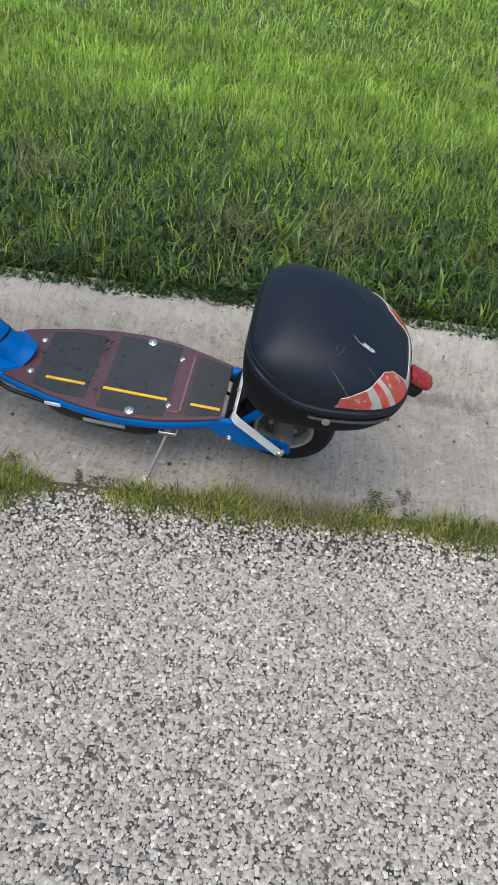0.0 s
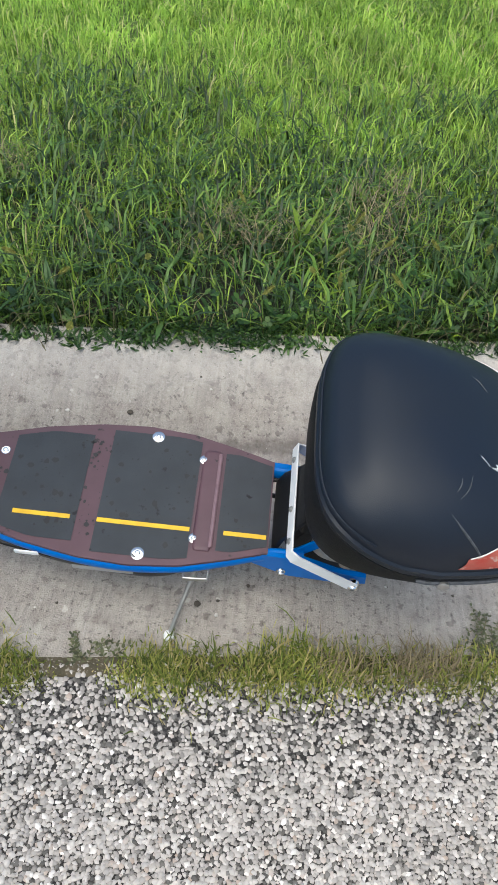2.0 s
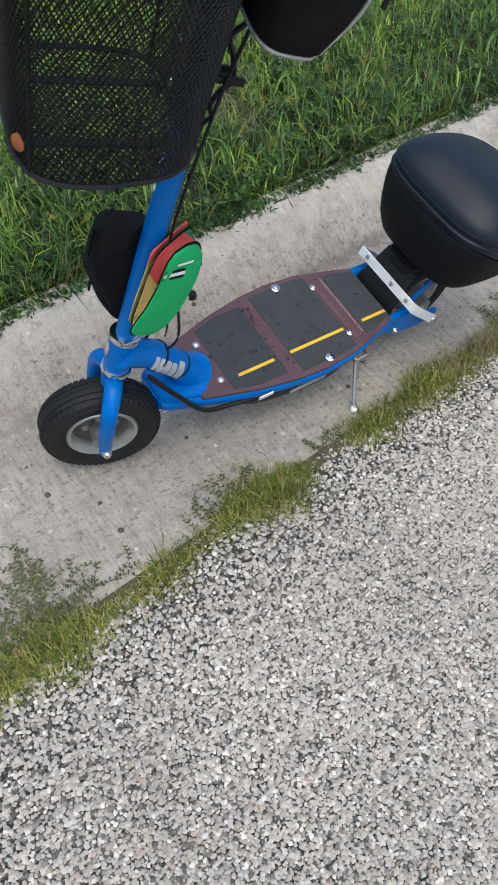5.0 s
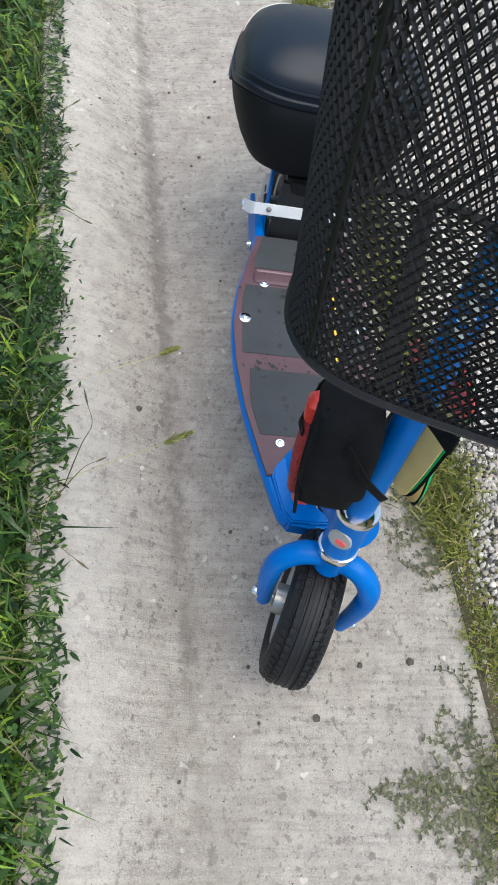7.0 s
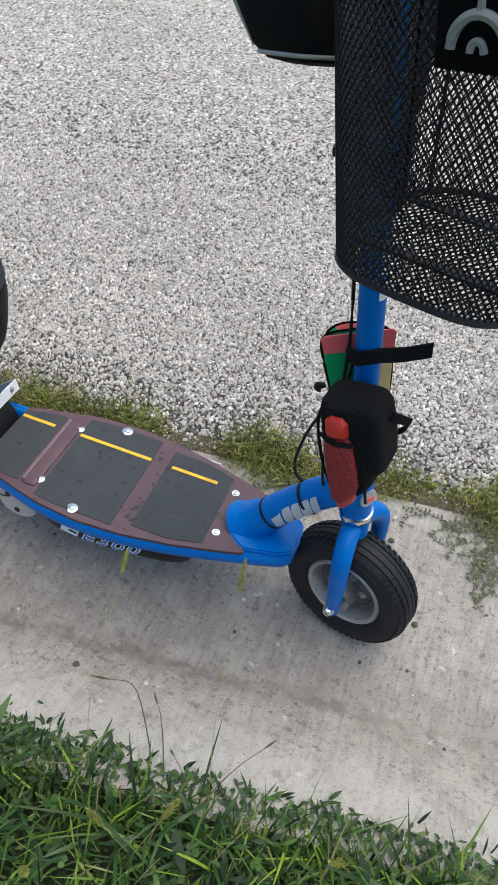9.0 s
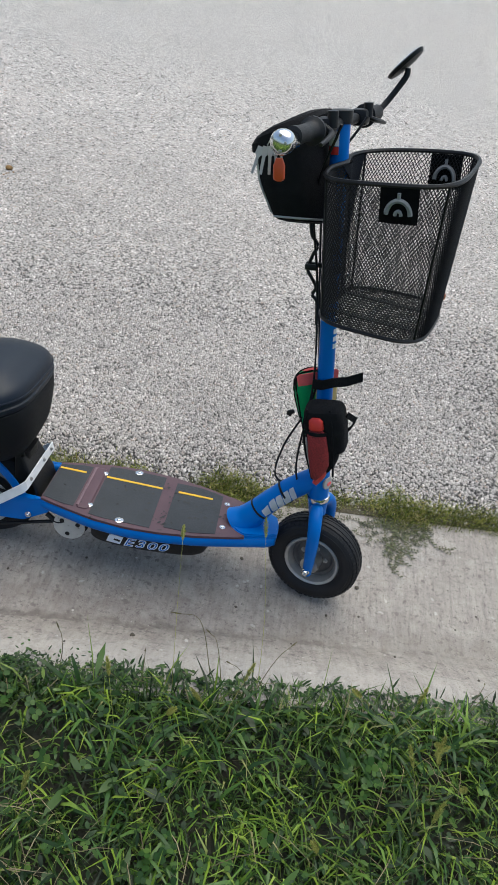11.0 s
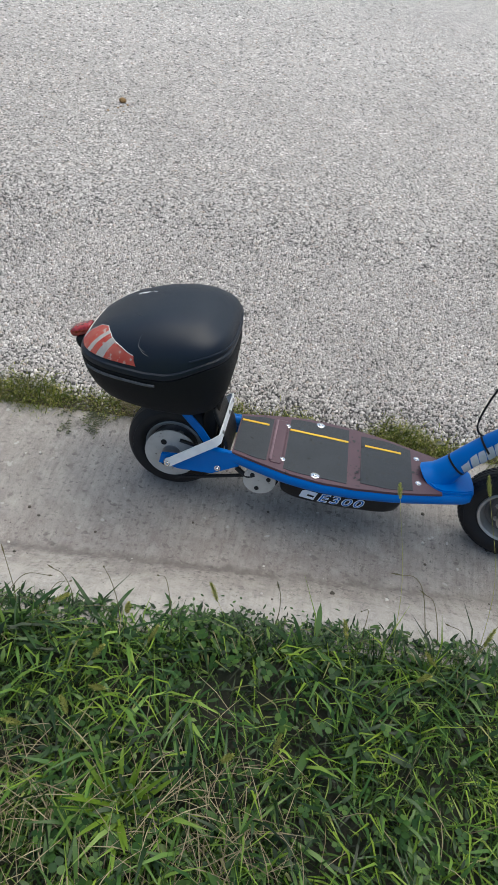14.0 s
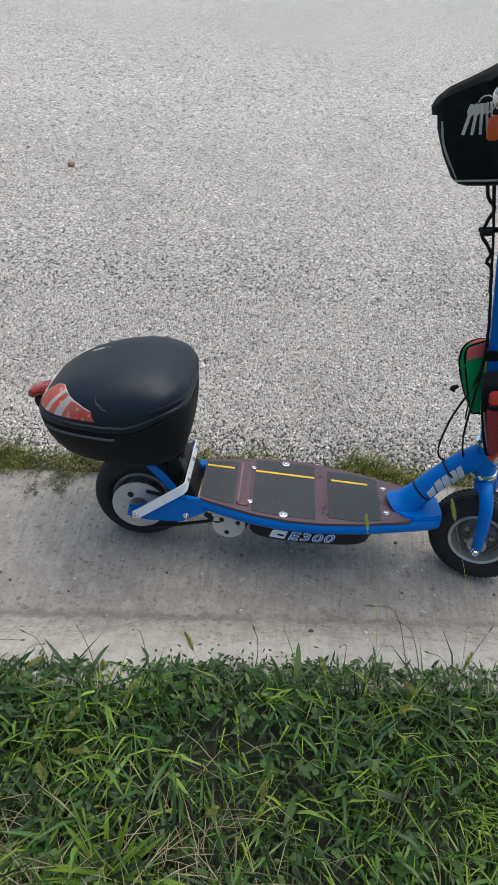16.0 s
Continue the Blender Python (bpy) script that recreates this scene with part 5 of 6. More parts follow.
# the bag lies against the rear of the stem, turned and slightly twisted
for ob in stembag.children:
    for vert in ob.data.vertices:
        share = min(1.0, max(0.0, (vert.co.y - 0.026) / 0.08))
        z = 0.156 + (vert.co.z - 0.163) * (0.88 - 0.06 * share)
        z += 0.009 * max(0.0, 1 - 2 * share) * min(1.0, max(0.0, (z - 0.20) / 0.15))
        along, out = (vert.co.x + 0.042) * (0.85 + 0.27 * share), (vert.co.y - 0.026) * 0.42
        along *= 1 - (0.22 if along > 0 else 0.06) * share
        along *= 1 - (0.52 - 0.22 * share) * (along < 0) * min(1.0, max(0.0, (0.360 - z) / 0.17))
        out -= 0.007 * ob.name.startswith(("yellow_panel", "red_band"))
        yaw = radians(34 + 12 * (z - 0.20) / 0.18 - 20 * share)
        vert.co = (-0.030 + along * math.cos(yaw) - out * math.sin(yaw), 0.018 + along * math.sin(yaw) + out * math.cos(yaw), z)

clip = thing("cable_clip", STEERED, "small black plastic clip on the scooter stem", "clip")
part("clip_band", bm_revolve([(0.0205, -0.008), (0.024, -0.008), (0.024, 0.008), (0.0205, 0.008)], 24, Matrix.Translation((0, 0, 0.640)), closed=True), BLACK, clip)
part("clip_arm", bm_box(0.045, 0.010, 0.012, (-0.044, 0.004, 0.640), 0.003), BLACK, clip)
part("clip_arm", bm_box(0.030, 0.010, 0.014, (-0.046, -0.020, 0.640), 0.003), BLACK, clip)

torch = thing("bar_light", STEERED, "chrome bicycle light at the end of the handlebar", "light")
part("light_body", bm_revolve([(0.015, 0), (0.018, 0.004), (0.018, 0.020), (0.020, 0.026), (0.0225, 0.040), (0.0215, 0.050), (0.017, 0.059), (0.008, 0.063)], 28, Matrix.Translation((-0.002, -0.296, 0.944)) @ turned((-0.10, -1, 0))), CHROME, torch)
for a in np.linspace(0, 2 * math.pi, 6)[:-1]:
    part("light_dimple", bm_revolve([(0.0035, 0), (0.0035, 0.002), (0.002, 0.003)], 10, Matrix.Translation((-0.002, -0.296, 0.944)) @ turned((-0.10, -1, 0)) @ Matrix.Translation((0.013 * math.cos(a), 0.013 * math.sin(a), 0.0585))), STEEL, torch)
keys = thing("key_bunch", STEERED, "bunch of silver keys with orange tag hanging from the bar", "keys")
for k in range(5):
    kk = part("key", bm_prism([(-0.004, 0), (0.004, 0), (0.005, -0.010), (0.0022, -0.014), (0.0022, -0.038), (-0.0014, -0.038), (-0.0022, -0.014), (-0.005, -0.010)], -0.001, 0.001, 0, Matrix.Translation((-0.036 - 0.0065 * k, -0.272 - 0.007 * k, 0.930)) @ pose(0, 0, 0, 84, 7 * k - 6, 84 - 14 * k) @ Matrix.Scale(1.3, 4)), SILVER, keys, smooth=False)
part("key_tag", bm_loft([[(-0.026 + x, -0.300 + y, z) for x, y in superellipse(a, b, 3, 16)] for z, a, b in ((0.872, 0.006, 0.004), (0.876, 0.011, 0.006), (0.900, 0.011, 0.006), (0.912, 0.006, 0.004))]), ORANGE, keys, "orange plastic key tag")
part("key_ring", bm_tube([(-0.042 + 0.014 * math.cos(a), -0.285, 0.928 + 0.014 * math.sin(a)) for a in np.linspace(0, 6.2, 14)], 0.0012, 5, curve=False), STEEL, keys)

mirror = thing("bar_mirror", STEERED, "black bar-end mirror on a short arm", "mirror")
part("mirror_arm", bm_tube([(0.0, 0.312, 0.950), (0.016, 0.338, 0.972), (0.040, 0.350, 1.006), (0.055, 0.356, 1.030), (0.056, 0.358, 1.046)], 0.0075, 10), BLACK, mirror)
part("mirror_head", bm_loft([[Matrix.Translation((0.050, 0.360, 1.056)) @ pose(0, 0, 0, 0, -42, 0) @ Vector((x, y, z)) for x, y in superellipse(a, b, 2.4, 28)] for z, a, b in ((-0.008, 0.03, 0.022), (-0.004, 0.048, 0.034), (0.004, 0.052, 0.038), (0.006, 0.049, 0.035))]), BLACK, mirror)
part("mirror_glass", bm_loft([[Matrix.Translation((0.050, 0.360, 1.056)) @ pose(0, 0, 0, 0, -42, 0) @ Vector((x, y, z)) for x, y in superellipse(a, b, 2.4, 28)] for z, a, b in ((0.006, 0.047, 0.033), (0.008, 0.045, 0.031))]), CHROME, mirror)


# ---------------------------------------------------------------- grass, weeds, chips
rng = np.random.default_rng(7)
KM = np.array(KERB)


def to_world(uvz):
    return uvz @ KM[:3, :3].T + KM[:3, 3]


def lawn_height(v):
    return np.interp(v, [-300, -6, -1.5, -0.79], [0.3, 0.17, 0.145, 0.135])


def blades(name, u, v, z, length, width, lean, mat, label, droop=0.5, az=None):
    """Bent tapered blades: five points and two faces each, in one mesh."""
    n = len(u)
    az = np.where(rng.uniform(0, 1, n) < 0.55, rng.normal(-math.pi / 2, 0.8, n), rng.uniform(0, 2 * math.pi, n)) if az is None else az
    d = np.stack([np.cos(az), np.sin(az), np.zeros(n)], 1)
    side = np.stack([-np.sin(az), np.cos(az), np.zeros(n)], 1)
    base = np.stack([u, v, z], 1)
    mid = base + d * (length * np.sin(lean) * 0.45)[:, None] + np.stack([np.zeros(n), np.zeros(n), length * np.cos(lean) * 0.55], 1)
    bend = np.minimum(lean + droop, 1.9)
    tip = mid + d * (length * np.sin(bend) * 0.5)[:, None] + np.stack([np.zeros(n), np.zeros(n), length * np.cos(bend) * 0.45], 1)
    w = width[:, None] / 2
    verts = np.stack([base - side * w * 0.7, base + side * w * 0.7, mid + side * w, mid - side * w, tip], 1)
    verts = to_world(verts.reshape(-1, 3)).reshape(n, 5, 3)
    ob = pieces_mesh(name, verts, [(0, 1, 2, 3), (3, 2, 4)], n, mat)
    return tagged(ob, label, "grass", kind="stuff")


def clumped(n, u0, u1, v0, v1, clumps, spread):
    """Half even, half gathered in tufts."""
    cu, cv = rng.uniform(u0, u1, clumps), rng.uniform(v0, v1, clumps)
    k = rng.integers(0, clumps, n // 2)
    u = np.concatenate([rng.uniform(u0, u1, n - n // 2), cu[k] + rng.normal(0, spread, n // 2)])
    v = np.concatenate([rng.uniform(v0, v1, n - n // 2), cv[k] + rng.normal(0, spread, n // 2)])
    keep = (v < v1 + 0.015) & (v > v0)
    return u[keep], v[keep]


def spots(n, centres, spread):
    """Points gathered round given centres (u, v)."""
    c = np.array(centres)[rng.integers(0, len(centres), n)]
    return c[:, 0] + rng.normal(0, spread, n), np.minimum(c[:, 1] + rng.normal(0, spread, n), -0.775)


def to_kerb(x, y):
    q = KERB.inverted() @ Vector((x, y, 0))
    return q.x, q.y


DRY = [to_kerb(0.0, -0.96), to_kerb(-0.09, -1.22), to_kerb(0.34, -0.95), to_kerb(1.15, -1.15)]


def patches(u, v, size=1.0):
    """Soft irregular field over the ground, about -1 to 1."""
    a, b = u / size, v / size
    return (np.sin(2.1 * a + 1.3 * b) + np.sin(3.7 * a - 2.9 * b + 1.0) + np.sin(5.3 * b + 1.9 * a + 2.2) + np.sin(7.9 * a + 4.1 * b + 0.4) * 0.7) / 3.2


def nearness(u, v):
    """Distance along the ground from the middle of the verge."""
    return np.hypot(u - 0.4, v + 1.2)


def leaves(name, u, v, z, length, width, pitch, mat, label, category="weeds"):
    """Broad pointed leaves of six points and three faces each, in one mesh."""
    n = len(u)
    az = rng.uniform(0, 2 * math.pi, n)
    d = np.stack([np.cos(az) * np.cos(pitch), np.sin(az) * np.cos(pitch), np.sin(pitch)], 1)
    side = np.stack([-np.sin(az), np.cos(az), rng.normal(0, 0.25, n)], 1)
    base = np.stack([u, v, z], 1)
    sag = np.stack([np.zeros(n), np.zeros(n), length * 0.18], 1)
    w, ln = width[:, None] / 2, length[:, None]
    a, b = base + d * ln * 0.32, base + d * ln * 0.68 - sag * 0.35
    verts = np.stack([base, a + side * w, a - side * w, b + side * w * 0.85, b - side * w * 0.85, base + d * ln - sag], 1)
    verts = to_world(verts.reshape(-1, 3)).reshape(n, 6, 3)
    return tagged(pieces_mesh(name, verts, [(0, 2, 1), (1, 2, 4, 3), (3, 4, 5)], n, mat), label, category, kind="stuff")


# lawn: bright blades in tufts, thinning into the verge along a ragged line, coarser with distance
u, v = clumped(150000, -3.4, 4.2, -4.2, -0.95, 1500, 0.040)
d = nearness(u, v)
keep = rng.uniform(0, 1, len(u)) < np.clip((-1.12 - v + 0.34 * patches(u, v, 0.8)) / 1.10, 0, 1) * np.clip((3.6 - d) / 1.6, 0, 1)
u, v, d = u[keep], v[keep], d[keep]
blades("lawn_grass", u, v, lawn_height(v), rng.gamma(6, 0.0125, len(u)), rng.uniform(0.003, 0.0065, len(u)) * np.clip(d / 1.8, 1, 2), rng.uniform(0.05, 1.1, len(u)), GRASS, "bright green uneven roadside grass", 0.8)
u, v = clumped(120000, -8.0, 9.0, -9.5, -1.1, 2600, 0.07)
d = nearness(u, v)
keep = rng.uniform(0, 1, len(u)) < np.clip((-1.10 - v + 0.34 * patches(u, v, 0.8)) / 1.2, 0, 1) * np.clip((d - 1.8) / 1.6, 0, 1) * np.clip((8.8 - d) / 3.5, 0, 1)
u, v, d = u[keep], v[keep], d[keep]
blades("far_lawn_grass", u, v, lawn_height(v), rng.gamma(6, 0.014, len(u)), rng.uniform(0.006, 0.010, len(u)) * np.clip(d / 3.2, 1, 2.6), rng.uniform(0.05, 1.1, len(u)), GRASS, "bright green lawn further from the kerb", 0.8)
u, v = clumped(42000, -19.0, 20.0, -22.0, -1.2, 2000, 0.16)
d = nearness(u, v)
keep = rng.uniform(0, 1, len(u)) < np.clip((d - 5.2) / 3.0, 0, 1) * np.clip((20.0 - d) / 8.0, 0, 1)
u, v, d = u[keep], v[keep], d[keep]
blades("distant_lawn_grass", u, v, lawn_height(v), rng.gamma(6, 0.017, len(u)), rng.uniform(0.02, 0.035, len(u)) * np.clip(d / 8.0, 1, 2), rng.uniform(0.05, 1.1, len(u)), GRASS, "bright green lawn in the distance", 0.8)
# verge along the kerb: darker, partly by shade in the blade colours, lower, mixed with crabgrass, clover and broad
# weeds in drifts
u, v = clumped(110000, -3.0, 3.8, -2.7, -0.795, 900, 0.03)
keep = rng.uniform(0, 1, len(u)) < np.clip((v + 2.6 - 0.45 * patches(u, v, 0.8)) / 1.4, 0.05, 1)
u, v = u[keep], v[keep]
blades("verge_grass", u, v, lawn_height(v), rng.gamma(4, 0.017, len(u)), rng.uniform(0.002, 0.0050, len(u)), rng.uniform(0.1, 1.2, len(u)), VERGE, "dark green tangled verge grass, some blades near black for shade", 0.8)
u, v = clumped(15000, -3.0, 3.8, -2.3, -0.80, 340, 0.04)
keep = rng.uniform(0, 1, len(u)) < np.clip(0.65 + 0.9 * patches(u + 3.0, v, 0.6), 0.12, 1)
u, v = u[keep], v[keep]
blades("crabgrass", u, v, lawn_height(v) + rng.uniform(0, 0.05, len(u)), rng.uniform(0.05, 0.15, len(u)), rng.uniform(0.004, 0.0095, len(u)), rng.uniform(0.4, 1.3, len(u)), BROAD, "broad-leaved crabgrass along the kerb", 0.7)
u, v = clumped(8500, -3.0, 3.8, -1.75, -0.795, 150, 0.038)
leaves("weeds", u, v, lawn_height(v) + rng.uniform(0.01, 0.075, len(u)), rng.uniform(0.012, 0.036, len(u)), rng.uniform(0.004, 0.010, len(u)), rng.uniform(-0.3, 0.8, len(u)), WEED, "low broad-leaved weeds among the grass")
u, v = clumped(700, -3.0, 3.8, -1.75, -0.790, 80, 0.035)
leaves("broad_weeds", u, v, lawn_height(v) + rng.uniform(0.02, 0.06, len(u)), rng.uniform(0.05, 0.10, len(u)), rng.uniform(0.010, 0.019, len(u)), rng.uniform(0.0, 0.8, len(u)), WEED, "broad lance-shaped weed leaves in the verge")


def clover(count, drifts):
    """Three round leaflets to a leaf, lying open above the verge."""
    u, v = clumped(count, -2.4, 3.2, -1.45, -0.79, drifts, 0.045)
    n = len(u)
    size = rng.uniform(0.0045, 0.0085, n)
    z = lawn_height(v) + rng.uniform(0.03, 0.075, n)
    turn, tip = rng.uniform(0, 2 * math.pi, n), rng.normal(0, 0.35, (n, 2))
    cells = []
    for q in range(3):
        c = turn + q * 2.094
        cx, cy = u + size * 1.02 * np.cos(c), v + size * 1.02 * np.sin(c)
        for p in range(7):
            a = c + 2 * math.pi * p / 7
            reach = size * (0.98 if p else 0.82)
            x, y = cx + reach * np.cos(a), cy + reach * np.sin(a)
            cells.append(np.stack([x, y, z + (x - u) * tip[:, 0] + (y - v) * tip[:, 1] + 0.15 * np.hypot(x - u, y - v)], 1))
    verts = np.stack(cells, 1).reshape(n * 3, 7, 3)
    verts = to_world(verts.reshape(-1, 3)).reshape(n * 3, 7, 3)
    tagged(pieces_mesh("clover", verts, [tuple(range(7))], n * 3, CLOVER), "green three-leaved clover growing through the verge", "clover", kind="stuff")


clover(1500, 26)
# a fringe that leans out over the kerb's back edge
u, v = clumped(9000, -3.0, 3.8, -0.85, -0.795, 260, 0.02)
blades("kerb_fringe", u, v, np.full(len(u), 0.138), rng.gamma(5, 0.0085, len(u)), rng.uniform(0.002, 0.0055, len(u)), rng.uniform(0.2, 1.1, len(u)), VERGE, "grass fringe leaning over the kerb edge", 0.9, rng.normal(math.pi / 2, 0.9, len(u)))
# creeping weeds that spill over the kerb's edge
u, v = clumped(4600, -2.2, 3.0, -0.775, -0.735, 70, 0.022)
keep = v > -0.785
u, v = u[keep], np.minimum(v[keep], -0.69)
blades("kerb_weeds", u, v, 0.002 + np.interp(v, [-0.79, -0.74, -0.70, -0.66], [0.15, 0.146, 0.136, 0.112]), rng.uniform(0.010, 0.036, len(u)), rng.uniform(0.003, 0.008, len(u)), rng.uniform(0.9, 1.6, len(u)), WEED, "small weeds creeping over the kerb edge", 0.2)
u = np.concatenate([rng.normal(c, 0.05, 260) for c in (0.16, 0.26, 0.38)])
v = -0.80 + np.abs(rng.normal(0, 0.035, len(u)))
leaves("creeping_weeds", u, v, 0.004 + np.interp(v, [-0.79, -0.74, -0.70, -0.66], [0.15, 0.146, 0.136, 0.112]) + rng.uniform(0, 0.02, len(u)), rng.uniform(0.008, 0.018, len(u)), rng.uniform(0.003, 0.006, len(u)), rng.uniform(-0.2, 0.6, len(u)), WEED, "dark small-leaved weeds creeping onto the kerb")
u, v = clumped(800, -2.2, 3.0, -2.4, -0.80, 60, 0.06)
blades("dry_grass", u, v, lawn_height(v) + 0.03, rng.uniform(0.06, 0.18, len(u)), rng.uniform(0.0012, 0.0022, len(u)), rng.uniform(0.7, 1.4, len(u)), STRAW, "dry tan grass stems among the green")
u, v = spots(650, DRY, 0.08)
blades("straw_patch", u, v, lawn_height(v) + rng.uniform(0.02, 0.07, len(u)), rng.uniform(0.06, 0.18, len(u)), rng.uniform(0.0012, 0.0022, len(u)), rng.uniform(0.9, 1.5, len(u)), STRAW, "patch of dead straw in the verge")
u, v = clumped(5200, -2.6, 3.4, -2.3, -0.79, 330, 0.035)
blades("light_verge_blades", u, v, lawn_height(v) + 0.01, rng.uniform(0.06, 0.15, len(u)), rng.uniform(0.0025, 0.0055, len(u)), rng.uniform(0.2, 1.1, len(u)), LIME, "light green young blades in the verge", 0.8)
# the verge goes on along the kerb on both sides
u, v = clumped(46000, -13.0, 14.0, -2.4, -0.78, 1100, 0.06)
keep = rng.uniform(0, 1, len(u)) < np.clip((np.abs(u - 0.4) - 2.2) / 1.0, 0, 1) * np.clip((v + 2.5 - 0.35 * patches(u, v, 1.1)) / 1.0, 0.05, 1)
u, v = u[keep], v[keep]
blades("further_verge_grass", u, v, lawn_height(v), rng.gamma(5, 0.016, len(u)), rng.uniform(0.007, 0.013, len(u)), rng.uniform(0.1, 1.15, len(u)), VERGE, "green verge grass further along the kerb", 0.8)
# thin bent stems that hang out over the kerb
u, v = clumped(90, -1.2, 1.9, -0.80, -0.775, 30, 0.02)
blades("hanging_stems", u, v, np.full(len(u), 0.148), rng.uniform(0.08, 0.16, len(u)), rng.uniform(0.0016, 0.003, len(u)), rng.uniform(0.3, 0.9, len(u)), STALK, "thin bent grass stems over the kerb edge", 0.9)

# seam: uneven tufts between gutter and road
n_seam = 52000
u = rng.uniform(-2.2, 3.2, n_seam)
wob = np.array([noise.noise(Vector((a * 3.1, 0.0, 2.0))) for a in np.linspace(-2.2, 3.2, 400)])
wid = np.array([noise.noise(Vector((a * 5.0, 4.0, 7.0))) for a in np.linspace(-2.2, 3.2, 400)])
at = np.linspace(-2.2, 3.2, 400)
mid, half = 0.018 + 0.026 * np.interp(u, at, wob), 0.027 + 0.028 * np.interp(u, at, wid)
v = mid + np.clip(half, 0.008, 0.06) * rng.normal(0, 0.9, n_seam) + np.abs(rng.normal(0, 0.026, n_seam)) * (rng.uniform(0, 1, n_seam) < 0.35)
dense = rng.uniform(0, 1, n_seam) < 0.56 + 1.3 * (np.interp(u, at, wid) + 0.25)
u, v = u[dense], v[dense]
tall_here = np.interp(u, at, wid) + 0.9
blades("seam_grass", u, v, np.interp(v, [0, 0.05], [0.002, 0.012]), rng.gamma(3, 0.0066, len(u)) * tall_here, rng.uniform(0.0013, 0.0032, len(u)), rng.uniform(0.1, 1.2, len(u)), MOSS, "low tufted grass growing in the seam between gutter and road")
u, v = spots(420, [to_kerb(0.02, 0.215), to_kerb(-0.16, 0.175), to_kerb(-0.10, 0.19)], 0.03)
u2, v2 = u, rng.normal(0.02, 0.02, len(u))
blades("dry_seam_tuft", u2, v2, np.full(len(u2), 0.004), rng.uniform(0.03, 0.075, len(u2)), rng.uniform(0.0013, 0.0026, len(u2)), rng.uniform(0.2, 1.1, len(u2)), STRAW, "straw-coloured grass tuft in the seam")


def leaf_strip(base, way, length, width, lift, droop, bm):
    """One long arching leaf added to bm."""
    way = Vector((way[0], way[1], 0)).normalized()
    side = Vector((-way.y, way.x, 0))
    rows = []
    for k in range(7):
        t = k / 6
        c = Vector(base) + way * length * (t * 0.75) + Vector((0, 0, lift * t - droop * t * t))
        w = width * (0.55 + 0.9 * t) * (1 - t) ** 0.6 * 0.9 + 0.0004
        rows.append((bm.verts.new(c - side * w + Vector((0, 0, 0.15 * w))), bm.verts.new(c), bm.verts.new(c + side * w + Vector((0, 0, 0.15 * w)))))
    for p, q in zip(rows, rows[1:]):
        for k in range(2):
            bm.faces.new((p[k], p[k + 1], q[k + 1], q[k]))


def foxtail(base, head, leaves=2, seed=1):
    """A foxtail: thin arching stem, bristly seed head and a few leaves, standing at base."""
    r = random.Random(seed)
    base, head = Vector(base), Vector(head)
    plant = thing("foxtail", Matrix.Translation(base), "thin foxtail grass with a yellow-green seed head", "foxtail", "foxtails along the kerb")
    d = head - base
    mid = Vector((d.x * 0.45, d.y * 0.35, d.z * 0.72))
    part("stem", bm_tube([(0, 0, 0), mid, d], [0.0007, 0.0005, 0.0004], 5, 5), SEEDHEAD, plant)
    tip_way = (d - mid).normalized()
    size = r.uniform(0.034, 0.050)
    bm = bmesh.new()
    for k in range(190):
        t = r.random()
        a = r.uniform(0, 6.28)
        rad = 0.0054 * (math.sin(math.pi * (0.12 + 0.82 * t)) ** 0.6)
        s1 = tip_way.cross(Vector((0.3, 0.2, 1))).normalized()
        s2 = tip_way.cross(s1)
        out = s1 * math.cos(a) + s2 * math.sin(a)
        p = d + tip_way * size * t + out * rad * 0.4
        q = p + out * rad * 1.1 + tip_way * 0.006
        w = tip_way.cross(out) * 0.0011
        vs = [bm.verts.new(p - w), bm.verts.new(p + w), bm.verts.new(q)]
        bm.faces.new(vs)
    part("seed_head", bm, SEEDHEAD, plant, smooth=False)
    for k in range(leaves):
        bm = bmesh.new()
        a = r.uniform(0, 6.28)
        leaf_strip((0, 0, 0.01 + 0.03 * k), (math.cos(a), math.sin(a)), r.uniform(0.08, 0.15), r.uniform(0.003, 0.005), r.uniform(0.06, 0.12), r.uniform(0.03, 0.09), bm)
        part("leaf", bm, BROAD, plant)


foxtail((0.66, -0.50, 0.145), (0.603, -0.222, 0.375), 2, 1)
foxtail((0.86, -0.46, 0.145), (0.799, -0.196, 0.420), 2, 2)
rr = random.Random(5)
for k in range(34):
    fu, fv = rr.uniform(-0.9, 1.6), rr.uniform(-1.20, -0.80)
    p = KERB @ Vector((fu, fv, 0.145))
    foxtail(p, p + Vector((rr.uniform(-0.07, 0.07), rr.uniform(-0.03, 0.08), rr.uniform(0.09, 0.20))), rr.randint(1, 2), 10 + k)


def stalk(points, tip=0.0):
    """A withered grass stalk bent over the kerb, with a thin spent head."""
    base = Vector(points[0])
    plant = thing("grass_stalk", Matrix.Translation(base), "thin bent grass stalk standing at the kerb edge", "grass", "bent stalks at the kerb")
    path = [Vector(p) - base for p in points]
    part("stem", bm_tube(path, [0.0012, 0.0010, 0.0008, 0.0006], 5, 5), STALK, plant)
    if tip:
        way = (path[-1] - path[-2]).normalized()
        part("spent_head", bm_tube([path[-1] - way * 0.004, path[-1] + way * tip * 0.4, path[-1] + way * tip], [0.0008, 0.0022, 0.0005], 6, 4), STALK, plant)


